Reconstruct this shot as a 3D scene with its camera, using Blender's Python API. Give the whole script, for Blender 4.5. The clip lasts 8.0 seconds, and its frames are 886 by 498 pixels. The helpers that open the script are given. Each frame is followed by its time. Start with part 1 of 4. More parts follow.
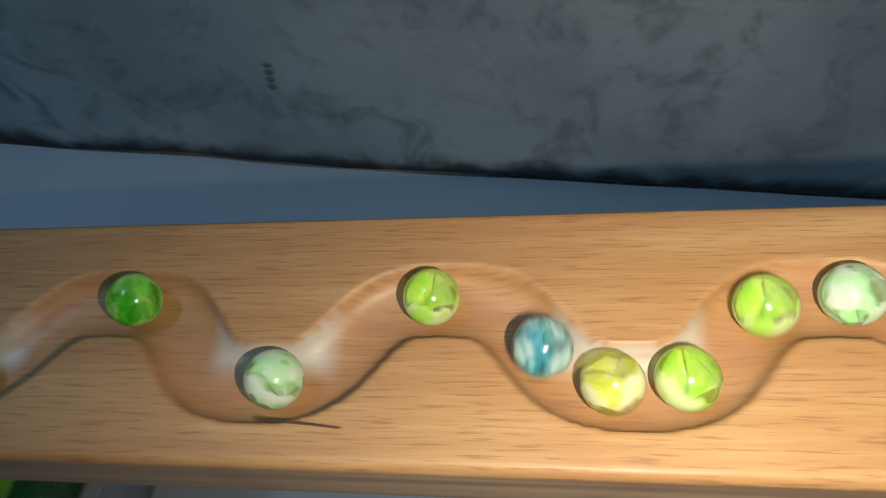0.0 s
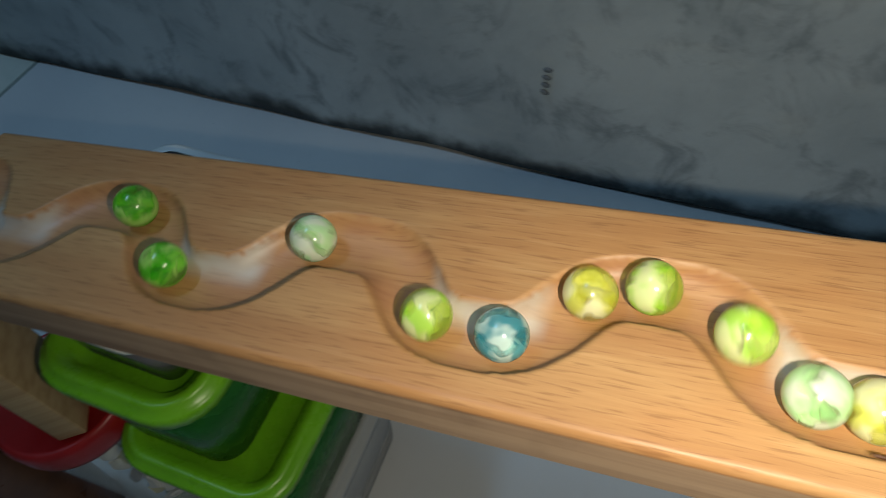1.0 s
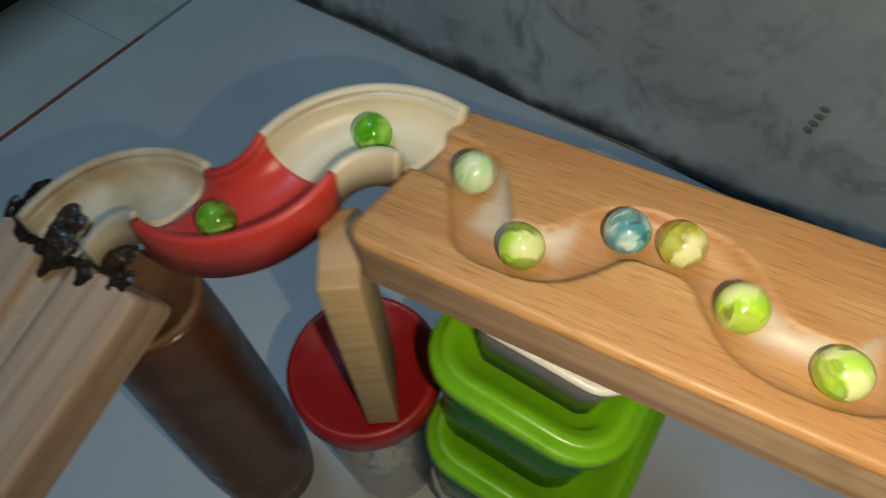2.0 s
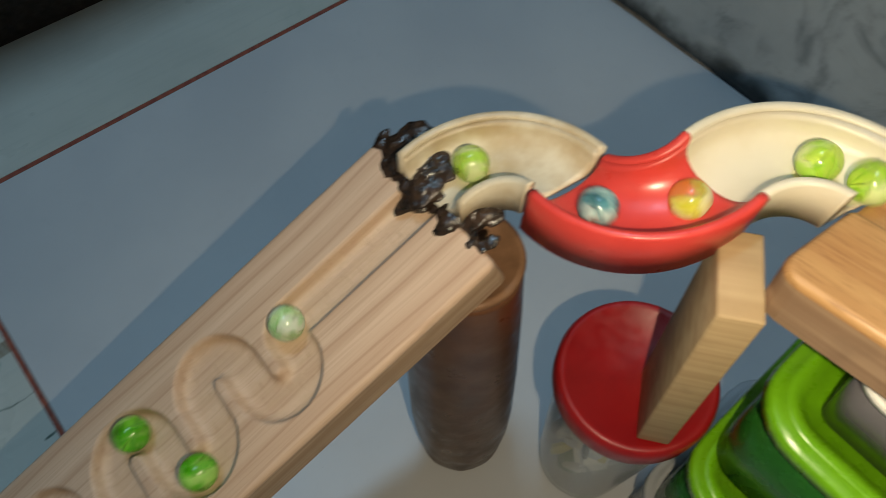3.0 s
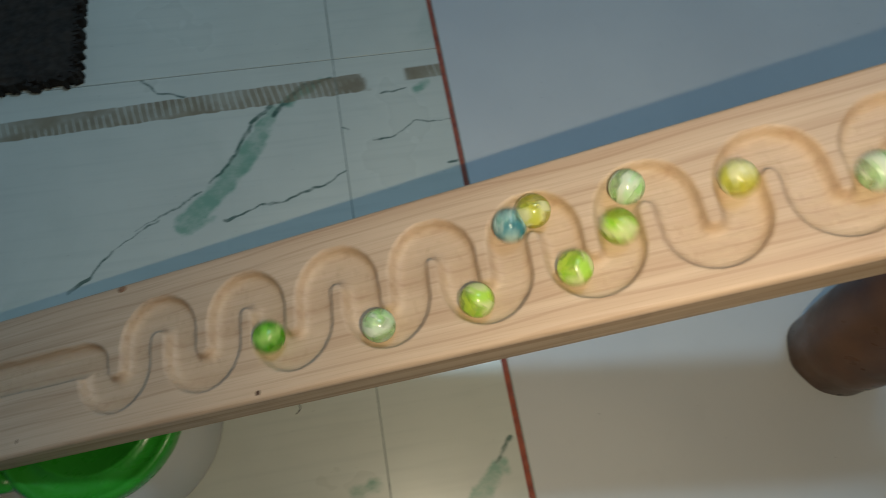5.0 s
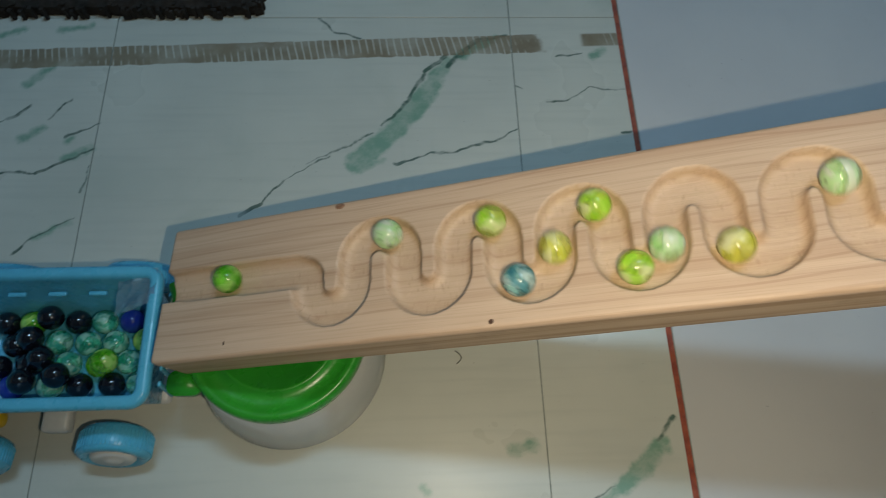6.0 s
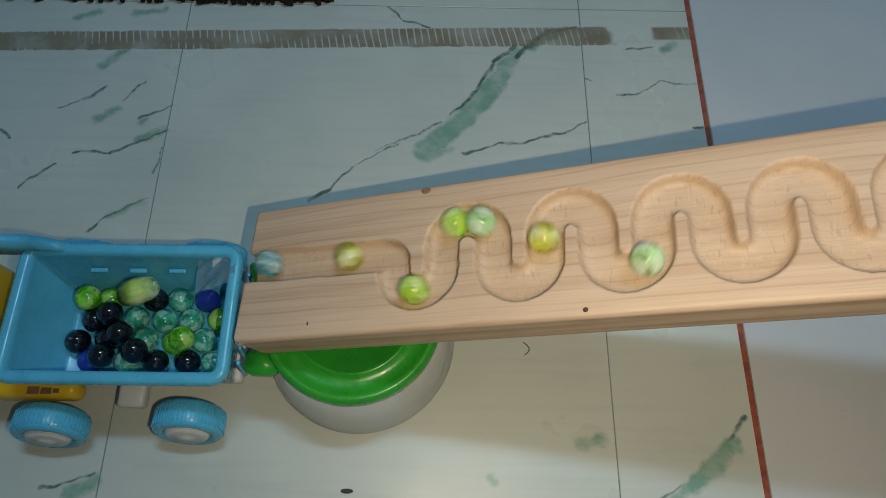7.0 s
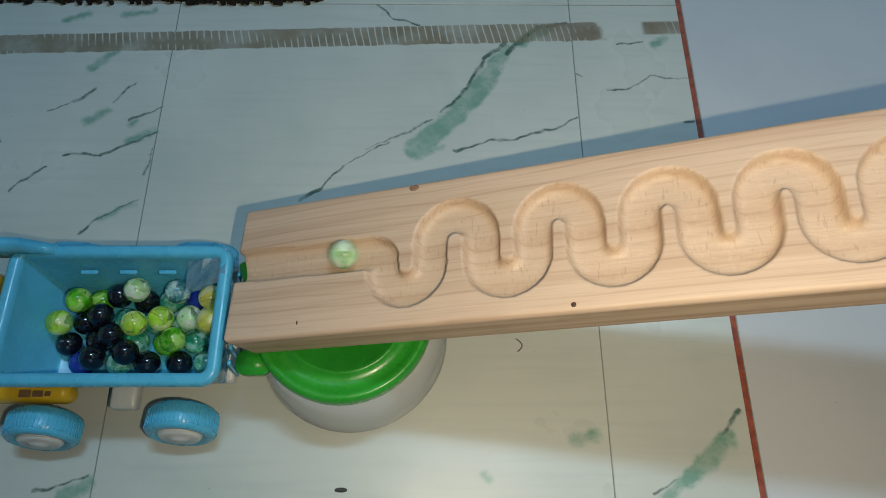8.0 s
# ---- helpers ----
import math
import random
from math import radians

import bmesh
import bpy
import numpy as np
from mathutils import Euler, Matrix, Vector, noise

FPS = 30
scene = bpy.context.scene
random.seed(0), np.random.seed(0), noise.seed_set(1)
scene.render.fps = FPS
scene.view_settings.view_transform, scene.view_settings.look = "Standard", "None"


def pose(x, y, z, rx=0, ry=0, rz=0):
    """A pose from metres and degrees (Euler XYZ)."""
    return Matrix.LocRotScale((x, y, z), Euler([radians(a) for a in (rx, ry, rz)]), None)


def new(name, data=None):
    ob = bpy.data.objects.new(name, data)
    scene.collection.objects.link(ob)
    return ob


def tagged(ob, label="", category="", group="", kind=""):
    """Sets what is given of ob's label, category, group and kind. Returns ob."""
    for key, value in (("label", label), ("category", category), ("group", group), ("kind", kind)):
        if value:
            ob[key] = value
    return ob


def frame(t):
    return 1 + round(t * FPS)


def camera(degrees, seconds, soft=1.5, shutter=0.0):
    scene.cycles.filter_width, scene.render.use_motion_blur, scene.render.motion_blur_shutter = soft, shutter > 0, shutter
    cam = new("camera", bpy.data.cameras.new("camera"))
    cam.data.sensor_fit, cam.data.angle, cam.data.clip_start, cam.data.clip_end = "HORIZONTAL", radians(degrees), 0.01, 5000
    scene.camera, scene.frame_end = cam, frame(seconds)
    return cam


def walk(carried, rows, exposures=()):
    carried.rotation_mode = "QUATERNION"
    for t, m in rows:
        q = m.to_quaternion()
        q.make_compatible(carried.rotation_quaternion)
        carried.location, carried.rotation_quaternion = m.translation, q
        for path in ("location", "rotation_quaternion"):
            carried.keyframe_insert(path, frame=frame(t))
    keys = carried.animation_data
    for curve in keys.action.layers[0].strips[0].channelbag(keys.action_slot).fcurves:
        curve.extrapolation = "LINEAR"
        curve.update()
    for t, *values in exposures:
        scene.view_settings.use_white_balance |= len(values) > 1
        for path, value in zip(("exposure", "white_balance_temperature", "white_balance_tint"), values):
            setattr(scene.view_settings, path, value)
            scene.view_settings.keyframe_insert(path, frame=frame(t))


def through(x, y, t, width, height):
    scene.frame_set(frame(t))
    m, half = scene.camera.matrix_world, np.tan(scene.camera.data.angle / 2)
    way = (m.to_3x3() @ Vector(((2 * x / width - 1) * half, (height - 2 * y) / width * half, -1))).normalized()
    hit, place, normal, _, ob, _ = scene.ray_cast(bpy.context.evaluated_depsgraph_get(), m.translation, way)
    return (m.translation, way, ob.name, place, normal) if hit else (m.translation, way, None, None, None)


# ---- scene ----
# ---- camera and its way ----
cam = camera(67.37, 8.0, soft=0.75, shutter=0.35)
PATH = [
    (0, pose(0.2125, -0.7889, 0.4717, 33.82, 1.16, -83.35)),
    (0.5, pose(0.2021, -0.7379, 0.4699, 34.81, 4.15, -76.77)),
    (1, pose(0.1905, -0.6885, 0.4635, 36.04, 3.54, -69.17)),
    (1.2, pose(0.1852, -0.6712, 0.4595, 36.52, 3.95, -65.98)),
    (2.3, pose(0.1410, -0.4921, 0.4595, 32.07, -3.93, -55.14)),
    (2.5, pose(0.1321, -0.4775, 0.4535, 32.17, -3.90, -52.54)),
    (3, pose(0.1105, -0.4597, 0.4524, 29.37, -1.86, -40.44)),
    (3.5, pose(0.0743, -0.4578, 0.4411, 28.30, -1.48, -30.01)),
    (4, pose(0.0363, -0.4551, 0.4289, 25.94, -4.84, -22.53)),
    (5.3, pose(-0.0977, -0.4451, 0.3945, 22.69, -1.54, -7.00)),
    (5.5, pose(-0.1120, -0.4483, 0.3913, 23.78, -1.35, -5.48)),
    (6, pose(-0.1519, -0.4573, 0.3802, 22.38, -2.09, -1.91)),
    (6.5, pose(-0.1761, -0.4608, 0.3749, 22.02, -1.11, 0.60)),
    (7, pose(-0.1793, -0.4612, 0.3759, 22.17, -0.91, 0.53)),
    (7.5, pose(-0.1770, -0.4640, 0.3730, 22.65, -0.11, 0.18)),
    (8, pose(-0.1744, -0.4619, 0.3751, 22.11, -0.62, -0.21)),
]
walk(cam, PATH, [(0.0, -0.70, 6000, 10), (1.2, -0.56, 6500, 10), (2.5, -0.32, 7350, 12), (4.0, -0.06, 7300, 11), (5.5, -0.10, 7200, 10), (6.5, 0.02, 7000, 10), (7.3, 0.12, 7000, 10), (8.0, 0.34, 6900, 10)])

# ---- world and lights ----
world = bpy.data.worlds.new("world")
scene.world = world
world.use_nodes = True
world.node_tree.nodes["Background"].inputs["Color"].default_value = (0.55, 0.72, 1.0, 1)
world.node_tree.nodes["Background"].inputs["Strength"].default_value = 0.03
scene.view_settings.exposure = 0.0

lamp = bpy.data.lights.new("ceiling_lamp_light", "AREA")
lamp.shape, lamp.size, lamp.size_y = "RECTANGLE", 0.6, 0.14
lamp.color, lamp.energy = (0.40, 0.70, 1.0), 16.5
lamp_ob = new("ceiling_lamp_light", lamp)
lamp_ob.matrix_world = pose(0.20, 0.20, 2.36)
TORCH_POWER = 14500.0
TORCH_COLOR = (1.0, 0.90, 0.68)


# ---- mesh helpers ----
def mesh_of(name, bm, material, smooth=True):
    me = bpy.data.meshes.new(name)
    bmesh.ops.recalc_face_normals(bm, faces=bm.faces)
    bm.to_mesh(me)
    bm.free()
    for m in (material if isinstance(material, (list, tuple)) else [material]):
        me.materials.append(m)
    for f in me.polygons:
        f.use_smooth = smooth
    return me


def thing(name, bm, material, label, category, group="", kind="", smooth=True, m=None):
    ob = tagged(new(name, mesh_of(name, bm, material, smooth)), label, category, group, kind)
    if m is not None:
        ob.matrix_world = m
    return ob


def base(name, label, category, m, group=""):
    ob = tagged(new(name), label, category, group)
    ob.empty_display_size = 0.01
    ob.matrix_world = m
    return ob


def part(name, bm, material, parent, label="", smooth=True, m=None):
    ob = tagged(new(name, mesh_of(name, bm, material, smooth)), label)
    ob.parent = parent
    if m is not None:
        ob.matrix_basis = m
    return ob


def box(bm, x0, y0, z0, x1, y1, z1, bevel=0.0, segments=2):
    made = bmesh.ops.create_cube(bm, size=1.0, matrix=Matrix.Translation(((x0 + x1) / 2, (y0 + y1) / 2, (z0 + z1) / 2)) @ Matrix.Diagonal((x1 - x0, y1 - y0, z1 - z0, 1)))
    if bevel:
        edges = {e for v in made["verts"] for e in v.link_edges}
        bmesh.ops.bevel(bm, geom=list(edges), offset=bevel, segments=segments, affect="EDGES", profile=0.5)
    return bm


def lathe(bm, profile, n=48, close=False):
    """A solid of revolution about z from (radius, height) pairs."""
    rings = []
    for r, z in profile:
        if r < 1e-6:
            rings.append([bm.verts.new((0, 0, z))])
        else:
            rings.append([bm.verts.new((r * math.cos(2 * math.pi * i / n), r * math.sin(2 * math.pi * i / n), z)) for i in range(n)])
    pairs = list(zip(rings, rings[1:])) + ([(rings[-1], rings[0])] if close else [])
    for a, b in pairs:
        for i in range(n):
            j = (i + 1) % n
            q = [a[i % len(a)], a[j % len(a)], b[j % len(b)], b[i % len(b)]]
            q = [v for k, v in enumerate(q) if v not in q[:k]]
            if len(q) > 2:
                bm.faces.new(q)
    return bm


def rounded_loop(x0, y0, x1, y1, r, n=6):
    out = []
    for cx, cy, a in ((x1 - r, y1 - r, 0), (x0 + r, y1 - r, 90), (x0 + r, y0 + r, 180), (x1 - r, y0 + r, 270)):
        out += [(cx + r * math.cos(radians(a + 90 * i / n)), cy + r * math.sin(radians(a + 90 * i / n))) for i in range(n + 1)]
    return out


def shell(bm, levels, cap_start=True, cap_end=True):
    """A skin over loops of equal length: (list of (x, y), z) from first to last."""
    rings = [[bm.verts.new((x, y, z)) for x, y in loop] for loop, z in levels]
    n = len(rings[0])
    for a, b in zip(rings, rings[1:]):
        for i in range(n):
            bm.faces.new((a[i], a[(i + 1) % n], b[(i + 1) % n], b[i]))
    if cap_start:
        bm.faces.new(rings[0])
    if cap_end:
        bm.faces.new(rings[-1])
    return bm


def inset(x0, y0, x1, y1, r, d):
    return rounded_loop(x0 + d, y0 + d, x1 - d, y1 - d, max(r - d, 0.0008))


# ---- materials ----
def material(name, color=(0.5, 0.5, 0.5), rough=0.5, **more):
    m = bpy.data.materials.new(name)
    m.use_nodes = True
    b = m.node_tree.nodes["Principled BSDF"]
    b.inputs["Base Color"].default_value = (*color, 1)
    b.inputs["Roughness"].default_value = rough
    for key, value in more.items():
        b.inputs[key.replace("_", " ")].default_value = value
    return m


class Nodes:
    """Short names for building a node tree."""

    def __init__(self, m):
        self.t = m.node_tree
        self.b = self.t.nodes.get("Principled BSDF")

    def node(self, kind, **values):
        n = self.t.nodes.new(kind)
        for k, v in values.items():
            if k in ("operation", "blend_type", "data_type", "noise_dimensions", "wave_type", "bands_direction", "feature", "attribute_name"):
                setattr(n, k, v)
        return n

    def put(self, socket, value):
        if hasattr(value, "is_output"):
            self.t.links.new(value, socket)
        elif isinstance(value, (tuple, list)) and len(value) == 3 and socket.type == "RGBA":
            socket.default_value = (*value, 1)
        else:
            socket.default_value = value

    def coord(self):
        return self.node("ShaderNodeTexCoord").outputs["Object"]

    def place(self):
        return self.node("ShaderNodeNewGeometry").outputs["Position"]

    def scaled(self, v, s):
        n = self.node("ShaderNodeMapping")
        self.put(n.inputs["Vector"], v)
        n.inputs["Scale"].default_value = s
        return n.outputs[0]

    def noise(self, v, scale, detail=3.0, rough=0.5, distortion=0.0, color=False):
        n = self.node("ShaderNodeTexNoise")
        self.put(n.inputs["Vector"], v)
        for k, x in (("Scale", scale), ("Detail", detail), ("Roughness", rough), ("Distortion", distortion)):
            n.inputs[k].default_value = x
        return n.outputs["Color" if color else "Fac"]

    def math(self, op, a, b=0.0, clamp=False):
        n = self.node("ShaderNodeMath", operation=op)
        n.use_clamp = clamp
        self.put(n.inputs[0], a)
        self.put(n.inputs[1], b)
        return n.outputs[0]

    def vmath(self, op, a, b=(0, 0, 0), s=None):
        n = self.node("ShaderNodeVectorMath", operation=op)
        self.put(n.inputs[0], a)
        self.put(n.inputs[1], b)
        if s is not None:
            self.put(n.inputs["Scale"], s)
        return n.outputs["Value" if op in ("LENGTH", "DOT_PRODUCT", "DISTANCE") else "Vector"]

    def band(self, x, lo, hi, a=0.0, b=1.0):
        n = self.node("ShaderNodeMapRange")
        n.interpolation_type = "SMOOTHSTEP"
        self.put(n.inputs[0], x)
        for i, v in enumerate((lo, hi, a, b)):
            n.inputs[1 + i].default_value = v
        return n.outputs[0]

    def mix(self, f, a, b, how="MIX"):
        n = self.node("ShaderNodeMixRGB", blend_type=how)
        self.put(n.inputs[0], f)
        self.put(n.inputs[1], a)
        self.put(n.inputs[2], b)
        return n.outputs[0]

    def color(self, c):
        self.put(self.b.inputs["Base Color"], c)

    def rough(self, r):
        self.put(self.b.inputs["Roughness"], r)

    def bump(self, h, strength=0.2, distance=0.001):
        n = self.node("ShaderNodeBump")
        n.inputs["Strength"].default_value = strength
        n.inputs["Distance"].default_value = distance
        self.put(n.inputs["Height"], h)
        self.t.links.new(n.outputs[0], self.b.inputs["Normal"])


def pine(name="pale_pine"):
    m = material(name, (0.55, 0.40, 0.27), 0.55)
    n = Nodes(m)
    p = n.coord()
    q = n.vmath("ADD", p, n.vmath("SCALE", n.noise(n.scaled(p, (9, 9, 9)), 1.0, 1, color=True), s=0.006))
    bands = n.noise(n.scaled(q, (2.2, 150, 60)), 1.0, 2, 0.5)
    fine = n.noise(n.scaled(p, (30, 1500, 400)), 1.0, 2)
    blotch = n.noise(n.scaled(p, (14, 30, 30)), 1.0, 3)
    # ring lines: thin, darker on one side, bowed along the board
    axes = n.node("ShaderNodeSeparateXYZ")
    n.put(axes.inputs[0], q)
    depth = n.math("ADD", axes.outputs[1], n.math("MULTIPLY", axes.outputs[2], 1.3))
    bow = n.math("MULTIPLY", n.noise(n.scaled(p, (5.5, 16, 8)), 1.0, 2, 0.45), 15.0)
    rings = n.math("SINE", n.math("ADD", n.math("MULTIPLY", depth, 1150.0), bow))
    c = n.mix(n.band(bands, 0.36, 0.68), (0.630, 0.455, 0.335), (0.515, 0.342, 0.236))
    c = n.mix(n.band(blotch, 0.40, 0.75, 0, 0.40), c, (0.535, 0.365, 0.250))
    c = n.mix(n.math("MULTIPLY", n.band(rings, 0.74, 0.99), n.band(bands, 0.30, 0.62, 0.10, 0.42)), c, (0.380, 0.225, 0.140))
    c = n.mix(n.band(fine, 0.45, 0.8, 0, 0.28), c, (0.36, 0.22, 0.135))
    a = n.node("ShaderNodeAttribute")
    a.attribute_name = "cut"
    ragged = n.noise(n.scaled(p, (160, 420, 200)), 1.0, 3)
    worn = n.math("MULTIPLY", a.outputs["Fac"], n.band(ragged, 0.30, 0.72, 0.05, 0.5))
    c = n.mix(worn, c, (0.56, 0.40, 0.265))
    chips = n.math("MULTIPLY", a.outputs["Fac"], n.band(n.noise(n.scaled(p, (420, 260, 300)), 1.0, 3, 0.7), 0.54, 0.70, 0, 0.20))
    c = n.mix(chips, c, (0.74, 0.55, 0.39))
    scars = n.math("MULTIPLY", a.outputs["Fac"], n.band(n.noise(n.scaled(p, (900, 170, 300)), 1.0, 2, 0.6), 0.60, 0.72, 0, 0.30))
    c = n.mix(scars, c, (0.27, 0.14, 0.07))
    n.color(c)
    n.rough(n.band(fine, 0.2, 0.8, 0.48, 0.62))
    n.bump(n.math("ADD", bands, n.math("MULTIPLY", n.math("MULTIPLY", ragged, a.outputs["Fac"]), 2.0)), 0.25, 0.0006)
    return m


def beech(name="orange_beech"):
    m = material(name, (0.40, 0.18, 0.06), 0.38, Coat_Weight=0.08, Coat_Roughness=0.3)
    n = Nodes(m)
    p = n.coord()
    flecks = n.noise(n.scaled(p, (95, 1500, 300)), 1.0, 2, 0.5)
    streaks = n.noise(n.scaled(p, (28, 620, 200)), 1.0, 3, 0.6)
    bands = n.noise(n.scaled(p, (5, 70, 40)), 1.0, 3)
    blotch = n.noise(n.scaled(p, (18, 26, 26)), 1.0, 3)
    c = n.mix(n.band(bands, 0.35, 0.68), (0.510, 0.288, 0.118), (0.410, 0.205, 0.078))
    c = n.mix(n.band(blotch, 0.42, 0.7, 0, 0.45), c, (0.425, 0.187, 0.060))
    c = n.mix(n.band(streaks, 0.40, 0.66, 0, 0.26), c, (0.315, 0.140, 0.050))
    c = n.mix(n.band(streaks, 0.46, 0.30, 0, 0.18), c, (0.60, 0.385, 0.200))
    c = n.mix(n.band(flecks, 0.53, 0.70, 0, 0.50), c, (0.20, 0.080, 0.026))
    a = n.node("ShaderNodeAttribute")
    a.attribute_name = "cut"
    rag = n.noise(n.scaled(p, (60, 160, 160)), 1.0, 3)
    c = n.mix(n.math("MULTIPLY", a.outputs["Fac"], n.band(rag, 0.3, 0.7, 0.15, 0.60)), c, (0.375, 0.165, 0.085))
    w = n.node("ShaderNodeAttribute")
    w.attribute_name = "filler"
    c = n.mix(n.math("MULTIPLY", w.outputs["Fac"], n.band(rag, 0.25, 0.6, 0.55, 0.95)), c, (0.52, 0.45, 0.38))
    n.color(c)
    n.rough(n.band(flecks, 0.3, 0.7, 0.46, 0.6))
    n.bump(flecks, 0.12, 0.0004)
    return m


def side_grain(name, light, dark):
    m = material(name, light, 0.7)
    n = Nodes(m)
    p = n.coord()
    c = n.mix(n.band(n.noise(n.scaled(p, (6, 90, 190)), 1.0, 3), 0.35, 0.68), light, dark)
    c = n.mix(n.band(n.noise(p, 60, 3), 0.5, 0.8, 0, 0.4), c, tuple(0.55 * x for x in dark))
    n.color(c)
    n.bump(n.noise(n.scaled(p, (40, 500, 500)), 1.0, 2), 0.2, 0.0005)
    return m


VEIN_WASH = (
    ((-0.0894, -0.1381), (-0.1171, -0.1543), 0.0022, 0.0035), ((-0.1252, -0.1593), (-0.1446, -0.1927), 0.004, 0.0075),
    ((-0.1446, -0.1927), (-0.1628, -0.2155), 0.0075, 0.0065), ((-0.1628, -0.2155), (-0.1864, -0.2389), 0.006, 0.008),
    ((-0.1852, -0.2403), (-0.1704, -0.2388), 0.004, 0.002), ((-0.0139, -0.4218), (-0.0344, -0.4396), 0.0042, 0.0046),
    ((-0.0344, -0.4396), (-0.0523, -0.4512), 0.0046, 0.003), ((-0.4039, -0.2196), (-0.3906, -0.2106), 0.0022, 0.0014),
    ((-0.3725, -0.234), (-0.3576, -0.2267), 0.003, 0.002), ((-0.3736, -0.2209), (-0.3703, -0.2179), 0.0022, 0.0018),
    ((-0.4087, -0.1767), (-0.3921, -0.1605), 0.0028, 0.002), ((-0.3805, -0.2888), (-0.3633, -0.2795), 0.002, 0.0012),
    ((-0.433, -0.1357), (-0.4192, -0.1305), 0.0026, 0.002), ((-0.3947, -0.1314), (-0.3737, -0.1279), 0.002, 0.0016),
    ((-0.3706, -0.4505), (-0.3572, -0.4435), 0.004, 0.0025), ((-0.0217, -0.1555), (-0.0128, -0.1488), 0.0022, 0.0016),
    ((-0.2633, -0.1169), (-0.2468, -0.1183), 0.002, 0.002), ((-0.1471, -0.441), (-0.1461, -0.4419), 0.0015, 0.0015), ((-0.0964, -0.422), (-0.0858, -0.42), 0.004, 0.003))
VEIN_DARK = (
    ((-0.0826, -0.1367), (-0.103, -0.1409), 0.0012, 0.0016), ((-0.103, -0.1409), (-0.1254, -0.1642), 0.0018, 0.0016),
    ((-0.1264, -0.1544), (-0.1413, -0.1675), 0.002, 0.0016), ((-0.1414, -0.1691), (-0.1575, -0.1989), 0.0014, 0.0012),
    ((-0.1575, -0.1989), (-0.1703, -0.2111), 0.0014, 0.0008), ((-0.1779, -0.2171), (-0.1953, -0.2277), 0.0008, 0.0005),
    ((-0.0051, -0.4074), (-0.0167, -0.4198), 0.0014, 0.0006))
VEIN_LINES_WEST = (
    ((-0.4297, -0.2111), (-0.4146, -0.2047), 0.0006), ((-0.4146, -0.2047), (-0.4014, -0.1939), 0.001), ((-0.3892, -0.2045), (-0.3766, -0.1891), 0.0007),
    ((-0.3766, -0.218), (-0.3544, -0.2074), 0.0009), ((-0.4124, -0.2441), (-0.3891, -0.244), 0.0009), ((-0.3891, -0.244), (-0.3732, -0.2369), 0.0012),
    ((-0.3732, -0.2369), (-0.3564, -0.2267), 0.0008), ((-0.3593, -0.2579), (-0.3567, -0.2397), 0.0006), ((-0.4415, -0.2705), (-0.4361, -0.2631), 0.0008),
    ((-0.4361, -0.2631), (-0.4228, -0.2526), 0.0009), ((-0.3925, -0.2991), (-0.3828, -0.2888), 0.0009), ((-0.3828, -0.2888), (-0.3602, -0.2768), 0.0006),
    ((-0.4659, -0.2272), (-0.4554, -0.2344), 0.0012), ((-0.386, -0.4476), (-0.3592, -0.4407), 0.0008), ((-0.0582, -0.4493), (-0.0429, -0.442), 0.0005))
VEIN_LINES_EAST = (
    ((-0.1953, -0.2277), (-0.2197, -0.2405), 0.0004), ((-0.2053, -0.2347), (-0.2341, -0.2518), 0.0005), ((-0.2341, -0.2518), (-0.2476, -0.2683), 0.0009),
    ((-0.2476, -0.2683), (-0.2601, -0.2764), 0.0013), ((-0.163, -0.2408), (-0.1381, -0.2333), 0.001), ((-0.1381, -0.2333), (-0.1207, -0.2315), 0.0009),
    ((-0.1207, -0.2315), (-0.0953, -0.2232), 0.001), ((-0.0953, -0.2232), (-0.0809, -0.2155), 0.0008), ((-0.0574, -0.1942), (-0.0416, -0.191), 0.0007),
    ((-0.0416, -0.191), (-0.0276, -0.1819), 0.0006), ((-0.0276, -0.1819), (-0.002, -0.1843), 0.0006), ((-0.0482, -0.1556), (-0.0292, -0.1522), 0.0008),
    ((-0.0096, -0.2193), (-0.0019, -0.2178), 0.001), ((-0.2164, -0.1209), (-0.2052, -0.1329), 0.001), ((-0.2052, -0.1329), (-0.1862, -0.1386), 0.0009),
    ((-0.0793, -0.1799), (-0.0744, -0.1831), 0.0007))


